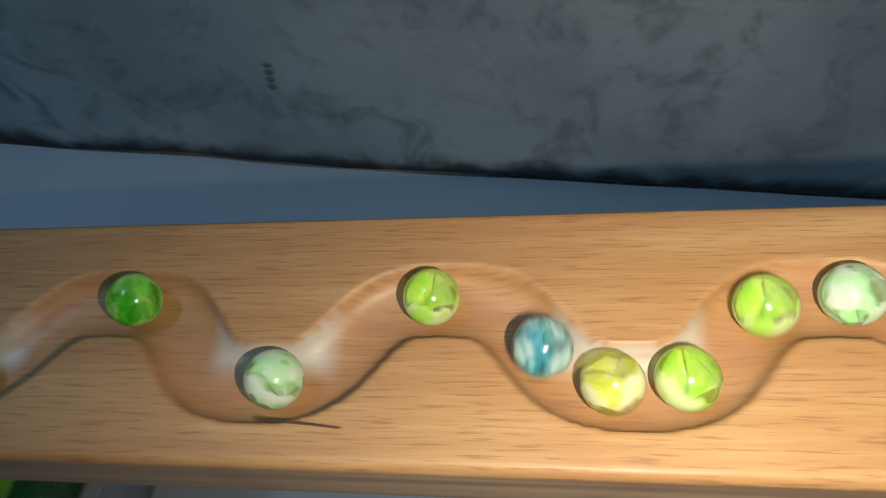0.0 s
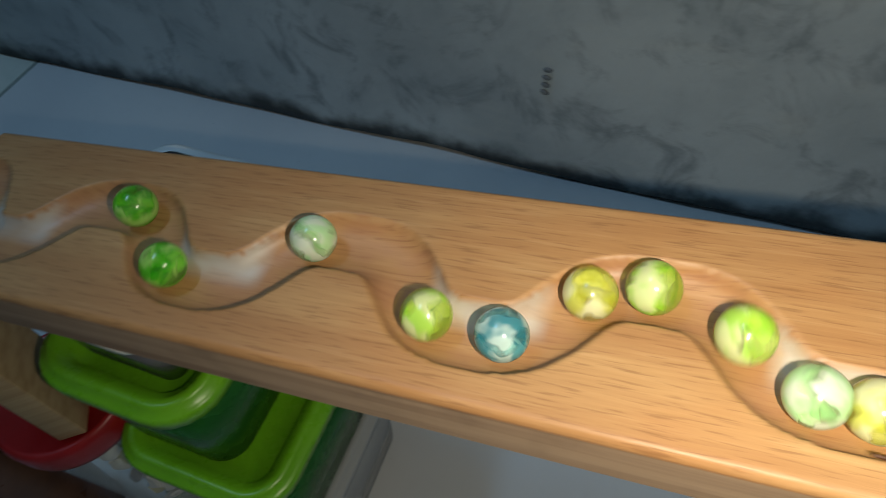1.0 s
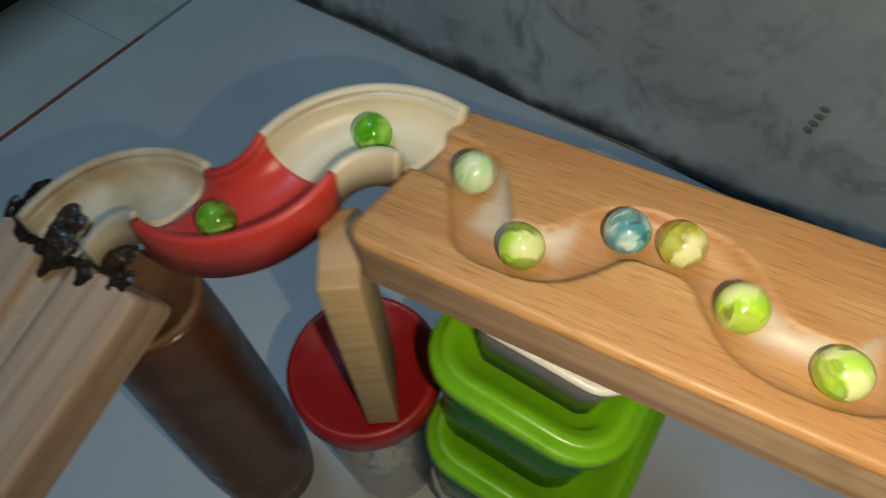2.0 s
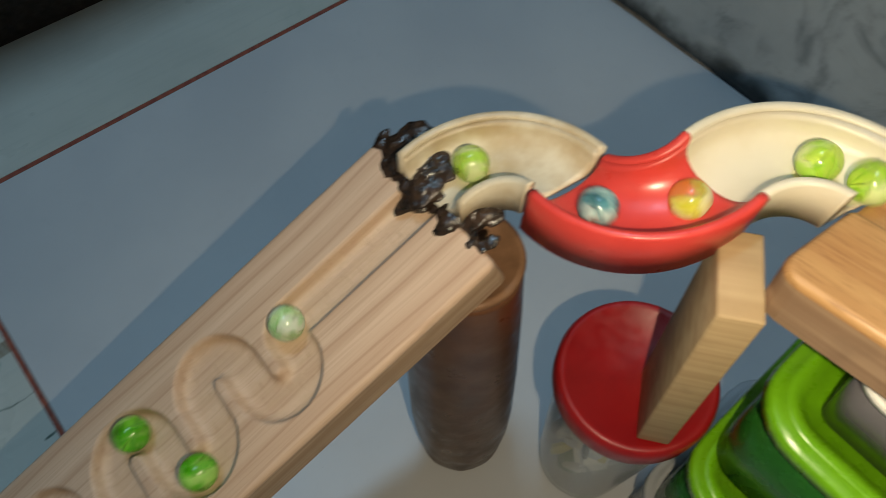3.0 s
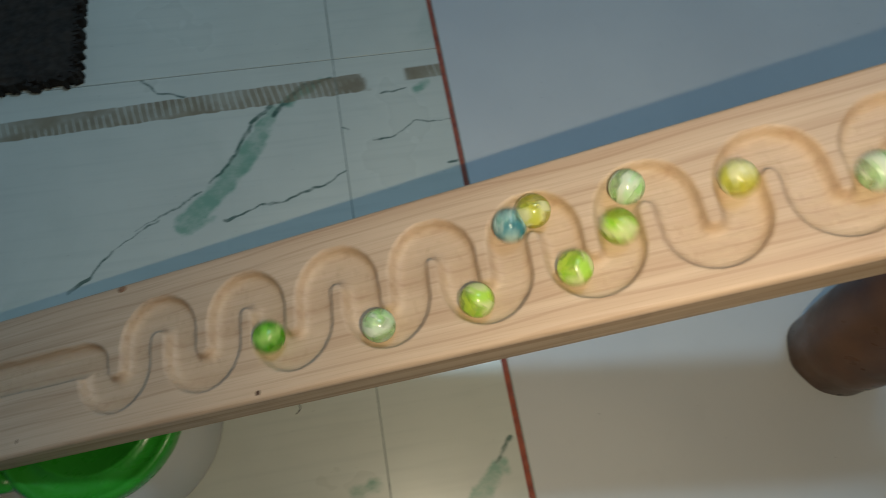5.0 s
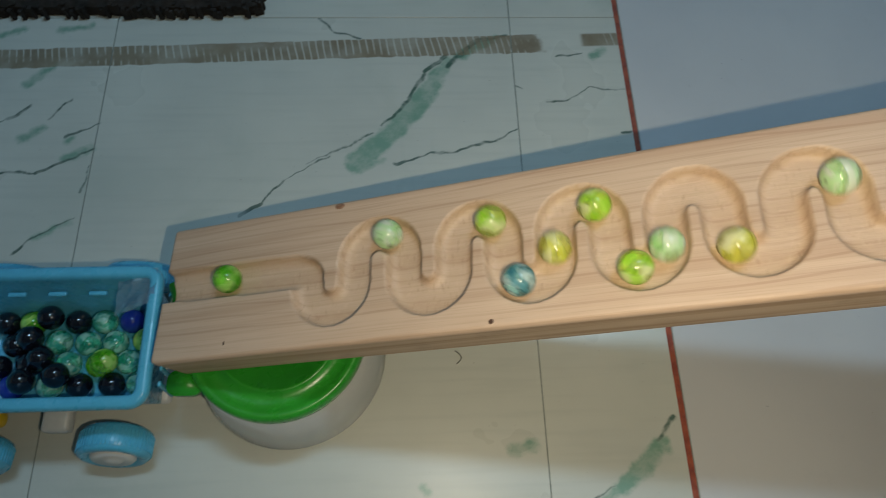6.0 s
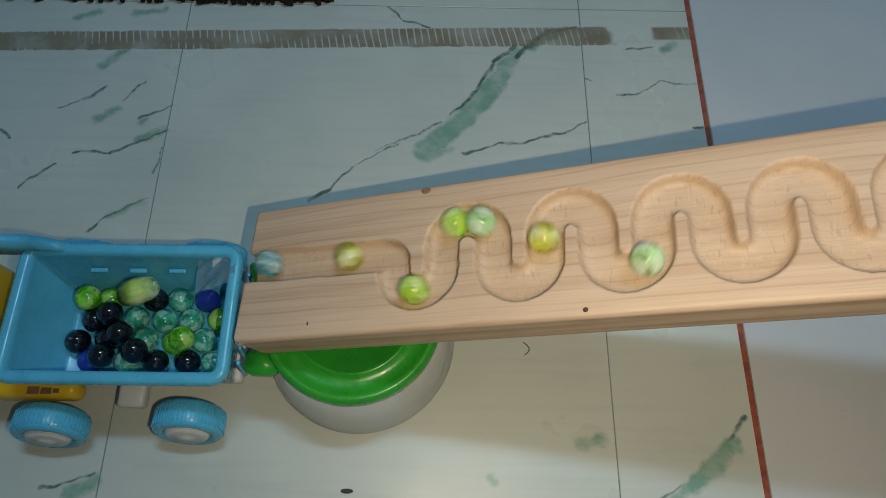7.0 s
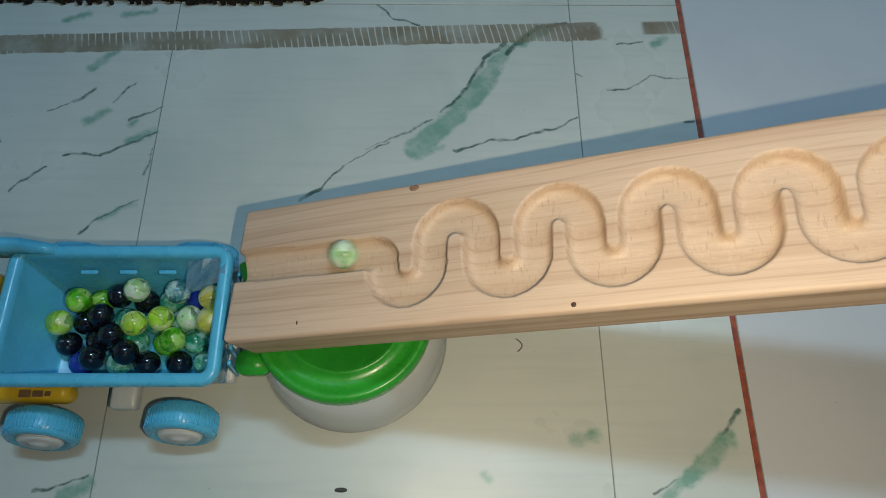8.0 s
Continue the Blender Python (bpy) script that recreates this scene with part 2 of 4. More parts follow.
def veined_tile():
    m = material("veined_tile", (0.6, 0.62, 0.6), 0.22)
    n = Nodes(m)
    g = n.place()
    p = n.vmath("MULTIPLY", g, (1, 1, 0))
    cloud = n.noise(p, 7, 4, 0.55)
    streak = n.noise(n.scaled(g, (14, 190, 1)), 1.0, 2)
    c = n.mix(n.band(cloud, 0.35, 0.7), (0.575, 0.590, 0.540), (0.500, 0.520, 0.478))
    c = n.mix(n.band(streak, 0.45, 0.75, 0, 0.25), c, (0.425, 0.455, 0.420))
    haze = n.math("MULTIPLY", n.band(n.noise(p, 9, 5, 0.65, 0.8), 0.52, 0.72), n.band(n.noise(p, 3.5, 2), 0.42, 0.60, 0, 0.45))
    c = n.mix(haze, c, (0.33, 0.41, 0.355))
    # how near a vein runs, from the tiles' own mesh: 1 at its edge, more inside
    near = {}
    for kind, ragged, soft in (("wash", 1.1, 0.42), ("dark", 0.55, 0.20), ("fine", 0.22, 0.13)):
        at = n.node("ShaderNodeAttribute")
        at.attribute_name = kind
        rough_edge = n.math("MULTIPLY", n.math("SUBTRACT", n.noise(p, 300 if kind != "wash" else 120, 3, 0.6), 0.5), ragged)
        near[kind] = n.band(n.math("ADD", at.outputs["Fac"], rough_edge), 1 - soft, 1 + soft)
    wash, dark, fine = near["wash"], near["dark"], near["fine"]
    body = n.band(n.noise(p, 60, 5, 0.65), 0.30, 0.62, 0.42, 0.92)
    c = n.mix(n.math("MULTIPLY", wash, body), c, (0.150, 0.315, 0.235))
    flecks = n.band(n.noise(p, 110, 3, 0.6), 0.34, 0.58, 0.45, 0.95)
    c = n.mix(n.math("MULTIPLY", dark, flecks), c, (0.040, 0.105, 0.080))
    c = n.mix(n.math("MULTIPLY", fine, flecks), c, (0.060, 0.110, 0.090))
    sx = n.node("ShaderNodeSeparateXYZ")
    n.put(sx.inputs[0], p)
    x, y = sx.outputs[0], sx.outputs[1]
    # a brown line of old glue with comb marks
    mid = n.math("ADD", y, n.math("MULTIPLY", x, -0.033))
    wavy = n.math("MULTIPLY", n.math("SUBTRACT", n.noise(p, 120, 3), 0.5), 0.0030)
    line = n.band(n.math("ABSOLUTE", n.math("ADD", n.math("ADD", mid, wavy), 0.1418)), 0.0085, 0.0074)
    line = n.math("MULTIPLY", line, n.band(n.math("ADD", x, n.math("MULTIPLY", n.noise(p, 90, 2), 0.02)), -0.045, -0.052))
    stub = n.math("MULTIPLY", n.band(n.math("ABSOLUTE", n.math("ADD", mid, 0.1400)), 0.0065, 0.0045), n.band(x, -0.030, -0.026))
    line = n.math("MAXIMUM", line, stub)
    sway = n.math("ADD", n.math("MULTIPLY", n.noise(p, 16, 2), 9.0), n.math("MULTIPLY", y, 260.0))
    comb = n.math("SINE", n.math("ADD", n.math("MULTIPLY", x, 1250.0), sway))
    comb = n.band(comb, -0.99, -0.70, 0.12, 1.0)
    solid = n.band(n.noise(n.scaled(p, (12, 40, 1)), 1.0, 3), 0.48, 0.60)
    glue = n.math("MULTIPLY", line, n.math("MAXIMUM", comb, solid))
    tan = n.mix(n.noise(p, 45, 4), (0.130, 0.090, 0.050), (0.30, 0.25, 0.17))
    c = n.mix(n.math("MULTIPLY", glue, n.band(n.noise(p, 30, 4, 0.6), 0.3, 0.6, 0.55, 0.92)), c, tan)
    dirt = n.band(n.noise(p, 420, 2), 0.72, 0.80, 0, 0.5)
    c = n.mix(dirt, c, (0.22, 0.22, 0.2))
    n.color(c)
    n.rough(n.band(cloud, 0.3, 0.7, 0.26, 0.40))
    return m


def white_tile():
    m = material("plain_white_tile", (0.6, 0.6, 0.6), 0.30)
    n = Nodes(m)
    p = n.place()
    c = n.mix(n.band(n.noise(p, 6, 4), 0.35, 0.7), (0.565, 0.570, 0.580), (0.51, 0.52, 0.54))
    c = n.mix(n.band(n.noise(p, 60, 4, 0.6), 0.55, 0.8, 0, 0.3), c, (0.47, 0.48, 0.50))
    c = n.mix(n.band(n.noise(p, 330, 2), 0.745, 0.80, 0, 0.7), c, (0.16, 0.16, 0.18))
    n.color(c)
    n.rough(n.band(n.noise(p, 9, 3), 0.3, 0.7, 0.42, 0.55))
    return m


def concrete():
    m = material("grey_render", (0.25, 0.26, 0.25), 0.85)
    n = Nodes(m)
    p = n.place()
    c = n.mix(n.band(n.noise(p, 6, 5, 0.6), 0.33, 0.68), (0.60, 0.65, 0.66), (0.42, 0.47, 0.49))
    c = n.mix(n.band(n.noise(p, 21, 5, 0.65, 0.6), 0.48, 0.70, 0, 0.75), c, (0.23, 0.26, 0.285))
    c = n.mix(n.band(n.noise(n.scaled(p, (40, 12, 40)), 1.0, 4), 0.56, 0.75, 0, 0.35), c, (0.62, 0.64, 0.61))
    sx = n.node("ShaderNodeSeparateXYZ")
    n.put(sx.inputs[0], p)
    # shade of the gap at the wall's foot, painted in with a ragged edge
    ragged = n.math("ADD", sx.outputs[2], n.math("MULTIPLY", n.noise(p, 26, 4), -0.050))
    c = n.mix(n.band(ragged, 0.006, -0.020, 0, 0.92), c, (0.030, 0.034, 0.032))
    n.color(c)
    n.bump(n.noise(p, 90, 5, 0.7), 0.35, 0.002)
    return m


def speckled(name, light, dark, scale, rough=0.4, bump=0.0, **more):
    m = material(name, light, rough, **more)
    n = Nodes(m)
    p = n.coord()
    n.color(n.mix(n.band(n.noise(p, scale, 4, 0.6), 0.35, 0.70), light, dark))
    n.rough(n.band(n.noise(p, scale * 2.3, 3), 0.3, 0.7, rough * 0.8, min(1.0, rough * 1.25)))
    if bump:
        n.bump(n.noise(p, scale * 3, 3), bump, 0.0006)
    return m


def marble_glass(name, tint, glow, milky, through=0.86):
    """Tinted glass: part of the light goes straight through, part is bent, and the surface is glossy."""
    m = bpy.data.materials.new(name)
    m.use_nodes = True
    t = m.node_tree
    t.nodes.remove(t.nodes["Principled BSDF"])
    bent = t.nodes.new("ShaderNodeBsdfRefraction")
    bent.inputs["IOR"].default_value, bent.inputs["Roughness"].default_value = 1.42, 0.0
    bent.inputs["Color"].default_value = (*tint, 1)
    straight = t.nodes.new("ShaderNodeBsdfTransparent")
    straight.inputs["Color"].default_value = (*tint, 1)
    gloss = t.nodes.new("ShaderNodeBsdfGlossy")
    gloss.inputs["Roughness"].default_value = 0.20
    milk, cloud = t.nodes.new("ShaderNodeBsdfDiffuse"), t.nodes.new("ShaderNodeMixShader")
    milk.inputs["Color"].default_value = (*glow, 1)
    cloud.inputs[0].default_value = milky
    inner, outer, edge = t.nodes.new("ShaderNodeMixShader"), t.nodes.new("ShaderNodeMixShader"), t.nodes.new("ShaderNodeLayerWeight")
    steep, gain = t.nodes.new("ShaderNodeMath"), t.nodes.new("ShaderNodeMath")
    steep.operation, gain.operation = "POWER", "MULTIPLY_ADD"
    steep.inputs[1].default_value, gain.inputs[1].default_value, gain.inputs[2].default_value = 5.0, 0.85, 0.04
    t.links.new(edge.outputs["Facing"], steep.inputs[0])
    t.links.new(steep.outputs[0], gain.inputs[0])
    inner.inputs[0].default_value = through
    t.links.new(bent.outputs[0], inner.inputs[1])
    t.links.new(straight.outputs[0], inner.inputs[2])
    t.links.new(gain.outputs[0], outer.inputs[0])
    t.links.new(inner.outputs[0], cloud.inputs[1])
    t.links.new(milk.outputs[0], cloud.inputs[2])
    t.links.new(cloud.outputs[0], outer.inputs[1])
    t.links.new(gloss.outputs[0], outer.inputs[2])
    t.links.new(outer.outputs[0], t.nodes["Material Output"].inputs["Surface"])
    return m


def swirl_glass(name, tint, light, dark, share, turns):
    """Clear tinted glass streaked with milky bands that twist about the ball's axis."""
    m = marble_glass(name, tint, light, 0.0, 0.82)
    n = Nodes(m)
    p = n.scaled(n.coord(), (120, 120, 120))
    q = n.vmath("ADD", p, n.vmath("SCALE", n.noise(p, 1.1, 2, 0.5, color=True), s=1.5))
    w = n.node("ShaderNodeTexWave")
    n.put(w.inputs["Vector"], q)
    w.inputs["Scale"].default_value, w.inputs["Distortion"].default_value, w.inputs["Detail"].default_value = turns, 2.6, 1.0
    milk = [x for x in n.t.nodes if x.bl_idname == "ShaderNodeBsdfDiffuse"][0]
    cloud = milk.outputs[0].links[0].to_node
    n.put(milk.inputs["Color"], n.mix(n.band(n.noise(p, 1.6, 2), 0.42, 0.60), light, dark))
    glow, both = n.node("ShaderNodeBsdfTranslucent"), n.node("ShaderNodeMixShader")
    glow.inputs["Color"].default_value = (*light, 1)
    both.inputs[0].default_value = 0.35
    n.t.links.new(milk.outputs[0], both.inputs[1])
    n.t.links.new(glow.outputs[0], both.inputs[2])
    n.t.links.new(both.outputs[0], cloud.inputs[2])
    n.put(cloud.inputs[0], n.band(w.outputs["Fac"], 0.36, 0.58, 0.20, 0.88 * share))
    return m


def ribbon_colour(name, light, dark):
    m = material(name, light, 0.35)
    n = Nodes(m)
    p = n.coord()
    n.color(n.mix(n.band(n.noise(n.scaled(p, (260, 260, 90)), 1.0, 3, 0.6), 0.44, 0.58), light, dark))
    clear, both = n.node("ShaderNodeBsdfTransparent"), n.node("ShaderNodeMixShader")
    clear.inputs["Color"].default_value = (*light, 1)
    both.inputs[0].default_value = 0.45
    n.t.links.new(n.b.outputs[0], both.inputs[1])
    n.t.links.new(clear.outputs[0], both.inputs[2])
    n.t.links.new(both.outputs[0], n.t.nodes["Material Output"].inputs["Surface"])
    return m


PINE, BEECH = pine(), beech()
PINE_SIDE = side_grain("pine_side", (0.55, 0.39, 0.265), (0.40, 0.255, 0.155))
BEECH_SIDE = side_grain("beech_side", (0.43, 0.29, 0.185), (0.27, 0.165, 0.10))
VEINED, WHITE_TILE, CONCRETE = veined_tile(), white_tile(), concrete()
GROUT = speckled("grey_grout", (0.26, 0.29, 0.27), (0.17, 0.20, 0.18), 200, 0.8)
RED_GROUT = speckled("rust_red_grout", (0.36, 0.085, 0.045), (0.20, 0.040, 0.030), 120, 0.7)
CREAM = speckled("cream_plastic", (0.74, 0.67, 0.53), (0.70, 0.62, 0.47), 60, 0.36)
STAINED = speckled("stained_cream_plastic", (0.74, 0.67, 0.53), (0.52, 0.40, 0.25), 42, 0.40)
RED = speckled("red_plastic", (0.68, 0.060, 0.050), (0.62, 0.050, 0.042), 60, 0.34)
RED_LID = speckled("dark_red_plastic", (0.33, 0.010, 0.012), (0.28, 0.008, 0.010), 80, 0.38)
LIME = speckled("lime_green_plastic", (0.150, 0.420, 0.012), (0.130, 0.380, 0.010), 60, 0.30)
GREEN_LID = speckled("green_plastic", (0.022, 0.330, 0.030), (0.018, 0.280, 0.024), 60, 0.30)
DARK_GREEN = speckled("dark_green_translucent_plastic", (0.020, 0.150, 0.020), (0.014, 0.110, 0.014), 40, 0.25, Transmission_Weight=0.25)
BLUE = speckled("sky_blue_plastic", (0.085, 0.450, 0.670), (0.070, 0.405, 0.610), 60, 0.28)
YELLOW = speckled("yellow_plastic", (0.75, 0.46, 0.020), (0.68, 0.40, 0.015), 60, 0.35)
WHITE_PLASTIC = speckled("white_plastic", (0.70, 0.70, 0.69), (0.62, 0.62, 0.61), 60, 0.35)
CLEAR = marble_glass("clear_plastic", (0.98, 0.99, 0.98), (0.92, 0.92, 0.90), 0.48, 1.0)
CLEAR_JAR = marble_glass("scratched_clear_plastic", (0.98, 0.99, 0.98), (0.85, 0.86, 0.85), 0.10, 1.0)
MILKY = marble_glass("milky_plastic", (0.82, 0.84, 0.86), (0.58, 0.60, 0.62), 0.55, 1.0)
TAPE = marble_glass("clear_blue_tape", (0.80, 0.90, 0.96), (0.45, 0.62, 0.72), 0.25, 1.0)
GREY_TRAY = marble_glass("grey_tray_plastic", (0.72, 0.73, 0.77), (0.24, 0.23, 0.26), 0.6, 1.0)
BROWN = speckled("brown_glazed_paper", (0.125, 0.052, 0.024), (0.080, 0.032, 0.016), 38, 0.34, 0.25)
BLOCK = side_grain("sawn_block_wood", (0.50, 0.36, 0.20), (0.40, 0.27, 0.14))
TAN = speckled("tan_card", (0.24, 0.125, 0.065), (0.16, 0.08, 0.04), 70, 0.6)
GLUE = speckled("black_glue", (0.014, 0.010, 0.008), (0.052, 0.030, 0.019), 190, 0.20, 0.8)
KNOT = speckled("dark_knot", (0.055, 0.022, 0.010), (0.12, 0.05, 0.025), 500, 0.6)
PALE_KNOT = speckled("reddish_knot", (0.24, 0.115, 0.065), (0.36, 0.20, 0.12), 500, 0.6)
DARK = speckled("dark_brown_pile", (0.012, 0.009, 0.007), (0.030, 0.020, 0.014), 90, 0.95, 1.0)
PLASTER = speckled("white_plaster", (0.62, 0.63, 0.62), (0.55, 0.56, 0.55), 5, 0.85)
LAMP_GLASS = material("lamp_cover", (0.8, 0.8, 0.8), 0.4)
WALL_MARK = material("wall_mark", (0.19, 0.20, 0.21), 0.9)
# black of the hair and crumb, and of the gap shade under the wall
BLACK_BITS_AND_SHADE = material("black_bits_and_shade", (0.05, 0.05, 0.05), 0.8)

# ---- the run: boards and the marbles' way, in metres ----
BOARD1 = pose(0.2983, -0.4987, 0.3062, 0, -7.01, -87.51)   # u uphill, v towards the wall
BOARD2 = pose(0.1972, -0.3303, 0.2593, 0, 21.28, 178.85)   # u downhill, v away from the wall
ARCS = (((0.2500, -0.4550), -14, 90), ((0.2500, -0.4010), 270, 170), ((0.1985, -0.3890), -10, 96))
RUN_R = 0.0270


def channel_1():
    """Middle line of the groove in the upper board, from its upper end to the track."""
    pts = []
    for i in range(700):
        u = 0.60 - i * 0.64 / 699
        c = math.cos(2 * math.pi * (u - 0.0398) / 0.0803)
        v = -0.0345 + 0.0102 * math.tanh(1.5 * c) / math.tanh(1.5)
        if u < -0.008:
            k = min(1.0, (-0.008 - u) / 0.016)
            v = v * (1 - k) - 0.0225 * k
        pts.append((u, v))
    return pts


def channel_2():
    """Middle line of the groove in the lower board: a straight run, nine bends, and a straight run."""
    pts = [(0.070 * i / 30, 0.0300) for i in range(28)]
    top, low, end_top, end_low = 0.0298, 0.0394, 0.0190, 0.0497
    dips = (0.0810, 0.1195, 0.1610, 0.2030, 0.2435, 0.2835, 0.3250, 0.3668, 0.4122)
    crests = [(a + b) / 2 for a, b in zip(dips, dips[1:])]
    for k, mid in enumerate(dips):
        left = (crests[k - 1] + mid) / 2 if k else mid - 0.0103
        right = (crests[k] + mid) / 2 if k < 8 else mid + 0.0108
        half = (right - left) / 2
        if k == 0:
            pts += [(left - 0.004 + 0.004 * math.sin(a * math.pi / 20), 0.0340 - 0.004 * math.cos(a * math.pi / 20)) for a in range(1, 10)]
        else:
            pts += [(left, top + (low - top) * i / 8) for i in range(9)]
        pts += [(left + half * (1 - math.cos(a * math.pi / 14)), low + (end_low - low) * math.sin(a * math.pi / 14)) for a in range(1, 14)]
        if k < 8:
            half = (crests[k] - right)
            pts += [(right, low + (top - low) * i / 8) for i in range(9)]
            pts += [(right + half * (1 - math.cos(a * math.pi / 14)), top - (top - end_top) * math.sin(a * math.pi / 14)) for a in range(1, 14)]
    u = right
    pts += [(u + 0.0001 * i, low - 0.0012 * i) for i in range(4)]
    pts += [(u + 0.010 - 0.010 * math.cos(a * math.pi / 20), 0.0355 - 0.0045 * math.sin(a * math.pi / 20)) for a in range(1, 10)]
    w = u + 0.010
    pts += [(w + (0.5005 - w) * i / 24, 0.0310 - 0.0015 * i / 24) for i in range(25)]
    return pts


def track_line():
    """Middle line of the three curved pieces, with a steady fall."""
    flat = []
    for (cx, cy), a, b in ARCS:
        n = 40
        flat += [(cx + RUN_R * math.cos(radians(a + (b - a) * i / n)), cy + RUN_R * math.sin(radians(a + (b - a) * i / n))) for i in range(n + 1)]
    n = len(flat) - 1
    return [(x, y, 0.3030 - 0.0385 * i / n) for i, (x, y) in enumerate(flat)]


def way():
    """The way of a marble's centre over both boards and the track."""
    line = [tuple(BOARD1 @ Vector((u, v, 0.0009))) for u, v in channel_1() if u > -0.036]
    line += track_line()
    line += [tuple(BOARD2 @ Vector((u, v, 0.0011))) for u, v in channel_2() if u > 0.004]
    line = np.array(line)
    for _ in range(3):
        line[1:-1] = (line[:-2] + 2 * line[1:-1] + line[2:]) / 4
    run = np.concatenate([[0], np.cumsum(np.linalg.norm(np.diff(line, axis=0), axis=1))])
    return line, run


# ---- room ----
def structure(name, bm, mat, label, smooth=False, m=None):
    return thing(name, bm, mat, label, name.split("_")[0], "", "structure", smooth, m)


WALL_X = 0.5974
floor = structure("floor", box(bmesh.new(), -2.2, -2.6, -0.10, 1.2, 1.8, -0.0005), GROUT, "tiled floor of pale veined and plain white tiles with grey joints")


def uneven_wall():
    """The rendered wall behind the upper board; its foot is ragged and stands a little off the floor."""
    bm = bmesh.new()
    ys = [-2.6 + 0.02 * i for i in range(221)]
    zs = [0.004, 0.012, 0.03, 0.06, 0.12, 0.3, 0.8, 2.4]
    rows = []
    for z in zs:
        row = []
        for y in ys:
            k = noise.noise((y * 9, z * 9, 2.0)) * 0.0025 + noise.noise((y * 2.2, z * 2, 5.0)) * 0.004
            foot = 0.004 * noise.noise((y * 14, 0.5, 1.0)) if z == 0.004 else 0.0
            row.append(bm.verts.new((k, y, z + foot)))
        rows.append(row)
    for a, b in zip(rows, rows[1:]):
        for i in range(len(ys) - 1):
            bm.faces.new((a[i], a[i + 1], b[i + 1], b[i]))
    back = [bm.verts.new((0.12, ys[0], 0.004)), bm.verts.new((0.12, ys[-1], 0.004))]
    bm.faces.new([*rows[0], back[1], back[0]])
    return bm


wall_east = structure("wall_east", uneven_wall(), CONCRETE, "grey rendered wall with dark mottling and gap shade painted along its ragged foot", True, pose(WALL_X, 0, 0, 0, 0, 0.87))
# black box added behind the foot; its colour stands in for the gap's shade
structure("wall_base", box(bmesh.new(), 0.008, -2.6, 0.0, 0.4, 1.8, 0.02), BLACK_BITS_AND_SHADE, "black box added as the shade in the gap under the wall", False, pose(WALL_X, 0, 0, 0, 0, 0.87))
structure("wall_west", box(bmesh.new(), -2.3, -2.6, 0, -2.2, 1.8, 2.4), PLASTER, "plain plastered wall")
structure("wall_north", box(bmesh.new(), -2.3, 1.8, 0, 1.2, 1.9, 2.4), PLASTER, "plain plastered wall")
structure("wall_south", box(bmesh.new(), -2.3, -2.7, 0, 1.2, -2.6, 2.4), PLASTER, "plain plastered wall")
structure("ceiling", box(bmesh.new(), -2.3, -2.7, 2.4, 1.2, 1.9, 2.5), PLASTER, "plain white ceiling")
fixture = base("ceiling_lamp", "white strip lamp on the ceiling", "lamp", pose(0.20, 0.20, 2.40))
part("housing", box(bmesh.new(), -0.33, -0.09, -0.03, 0.33, 0.09, 0.0, 0.006), WHITE_PLASTIC, fixture)

for i in range(4):
    bm = bmesh.new()
    bmesh.ops.create_icosphere(bm, subdivisions=2, radius=0.0024)
    bmesh.ops.scale(bm, vec=(0.7, 1.6, 1.0), verts=bm.verts)
    my, mz = -0.597 + 0.0005 * i, 0.122 - 0.0075 * i
    part("dark_mark", bm, WALL_MARK, wall_east, m=pose(noise.noise((my * 9, mz * 9, 2.0)) * 0.0025 + noise.noise((my * 2.2, mz * 2, 5.0)) * 0.004 - 0.0006, my, mz, 8 * i))


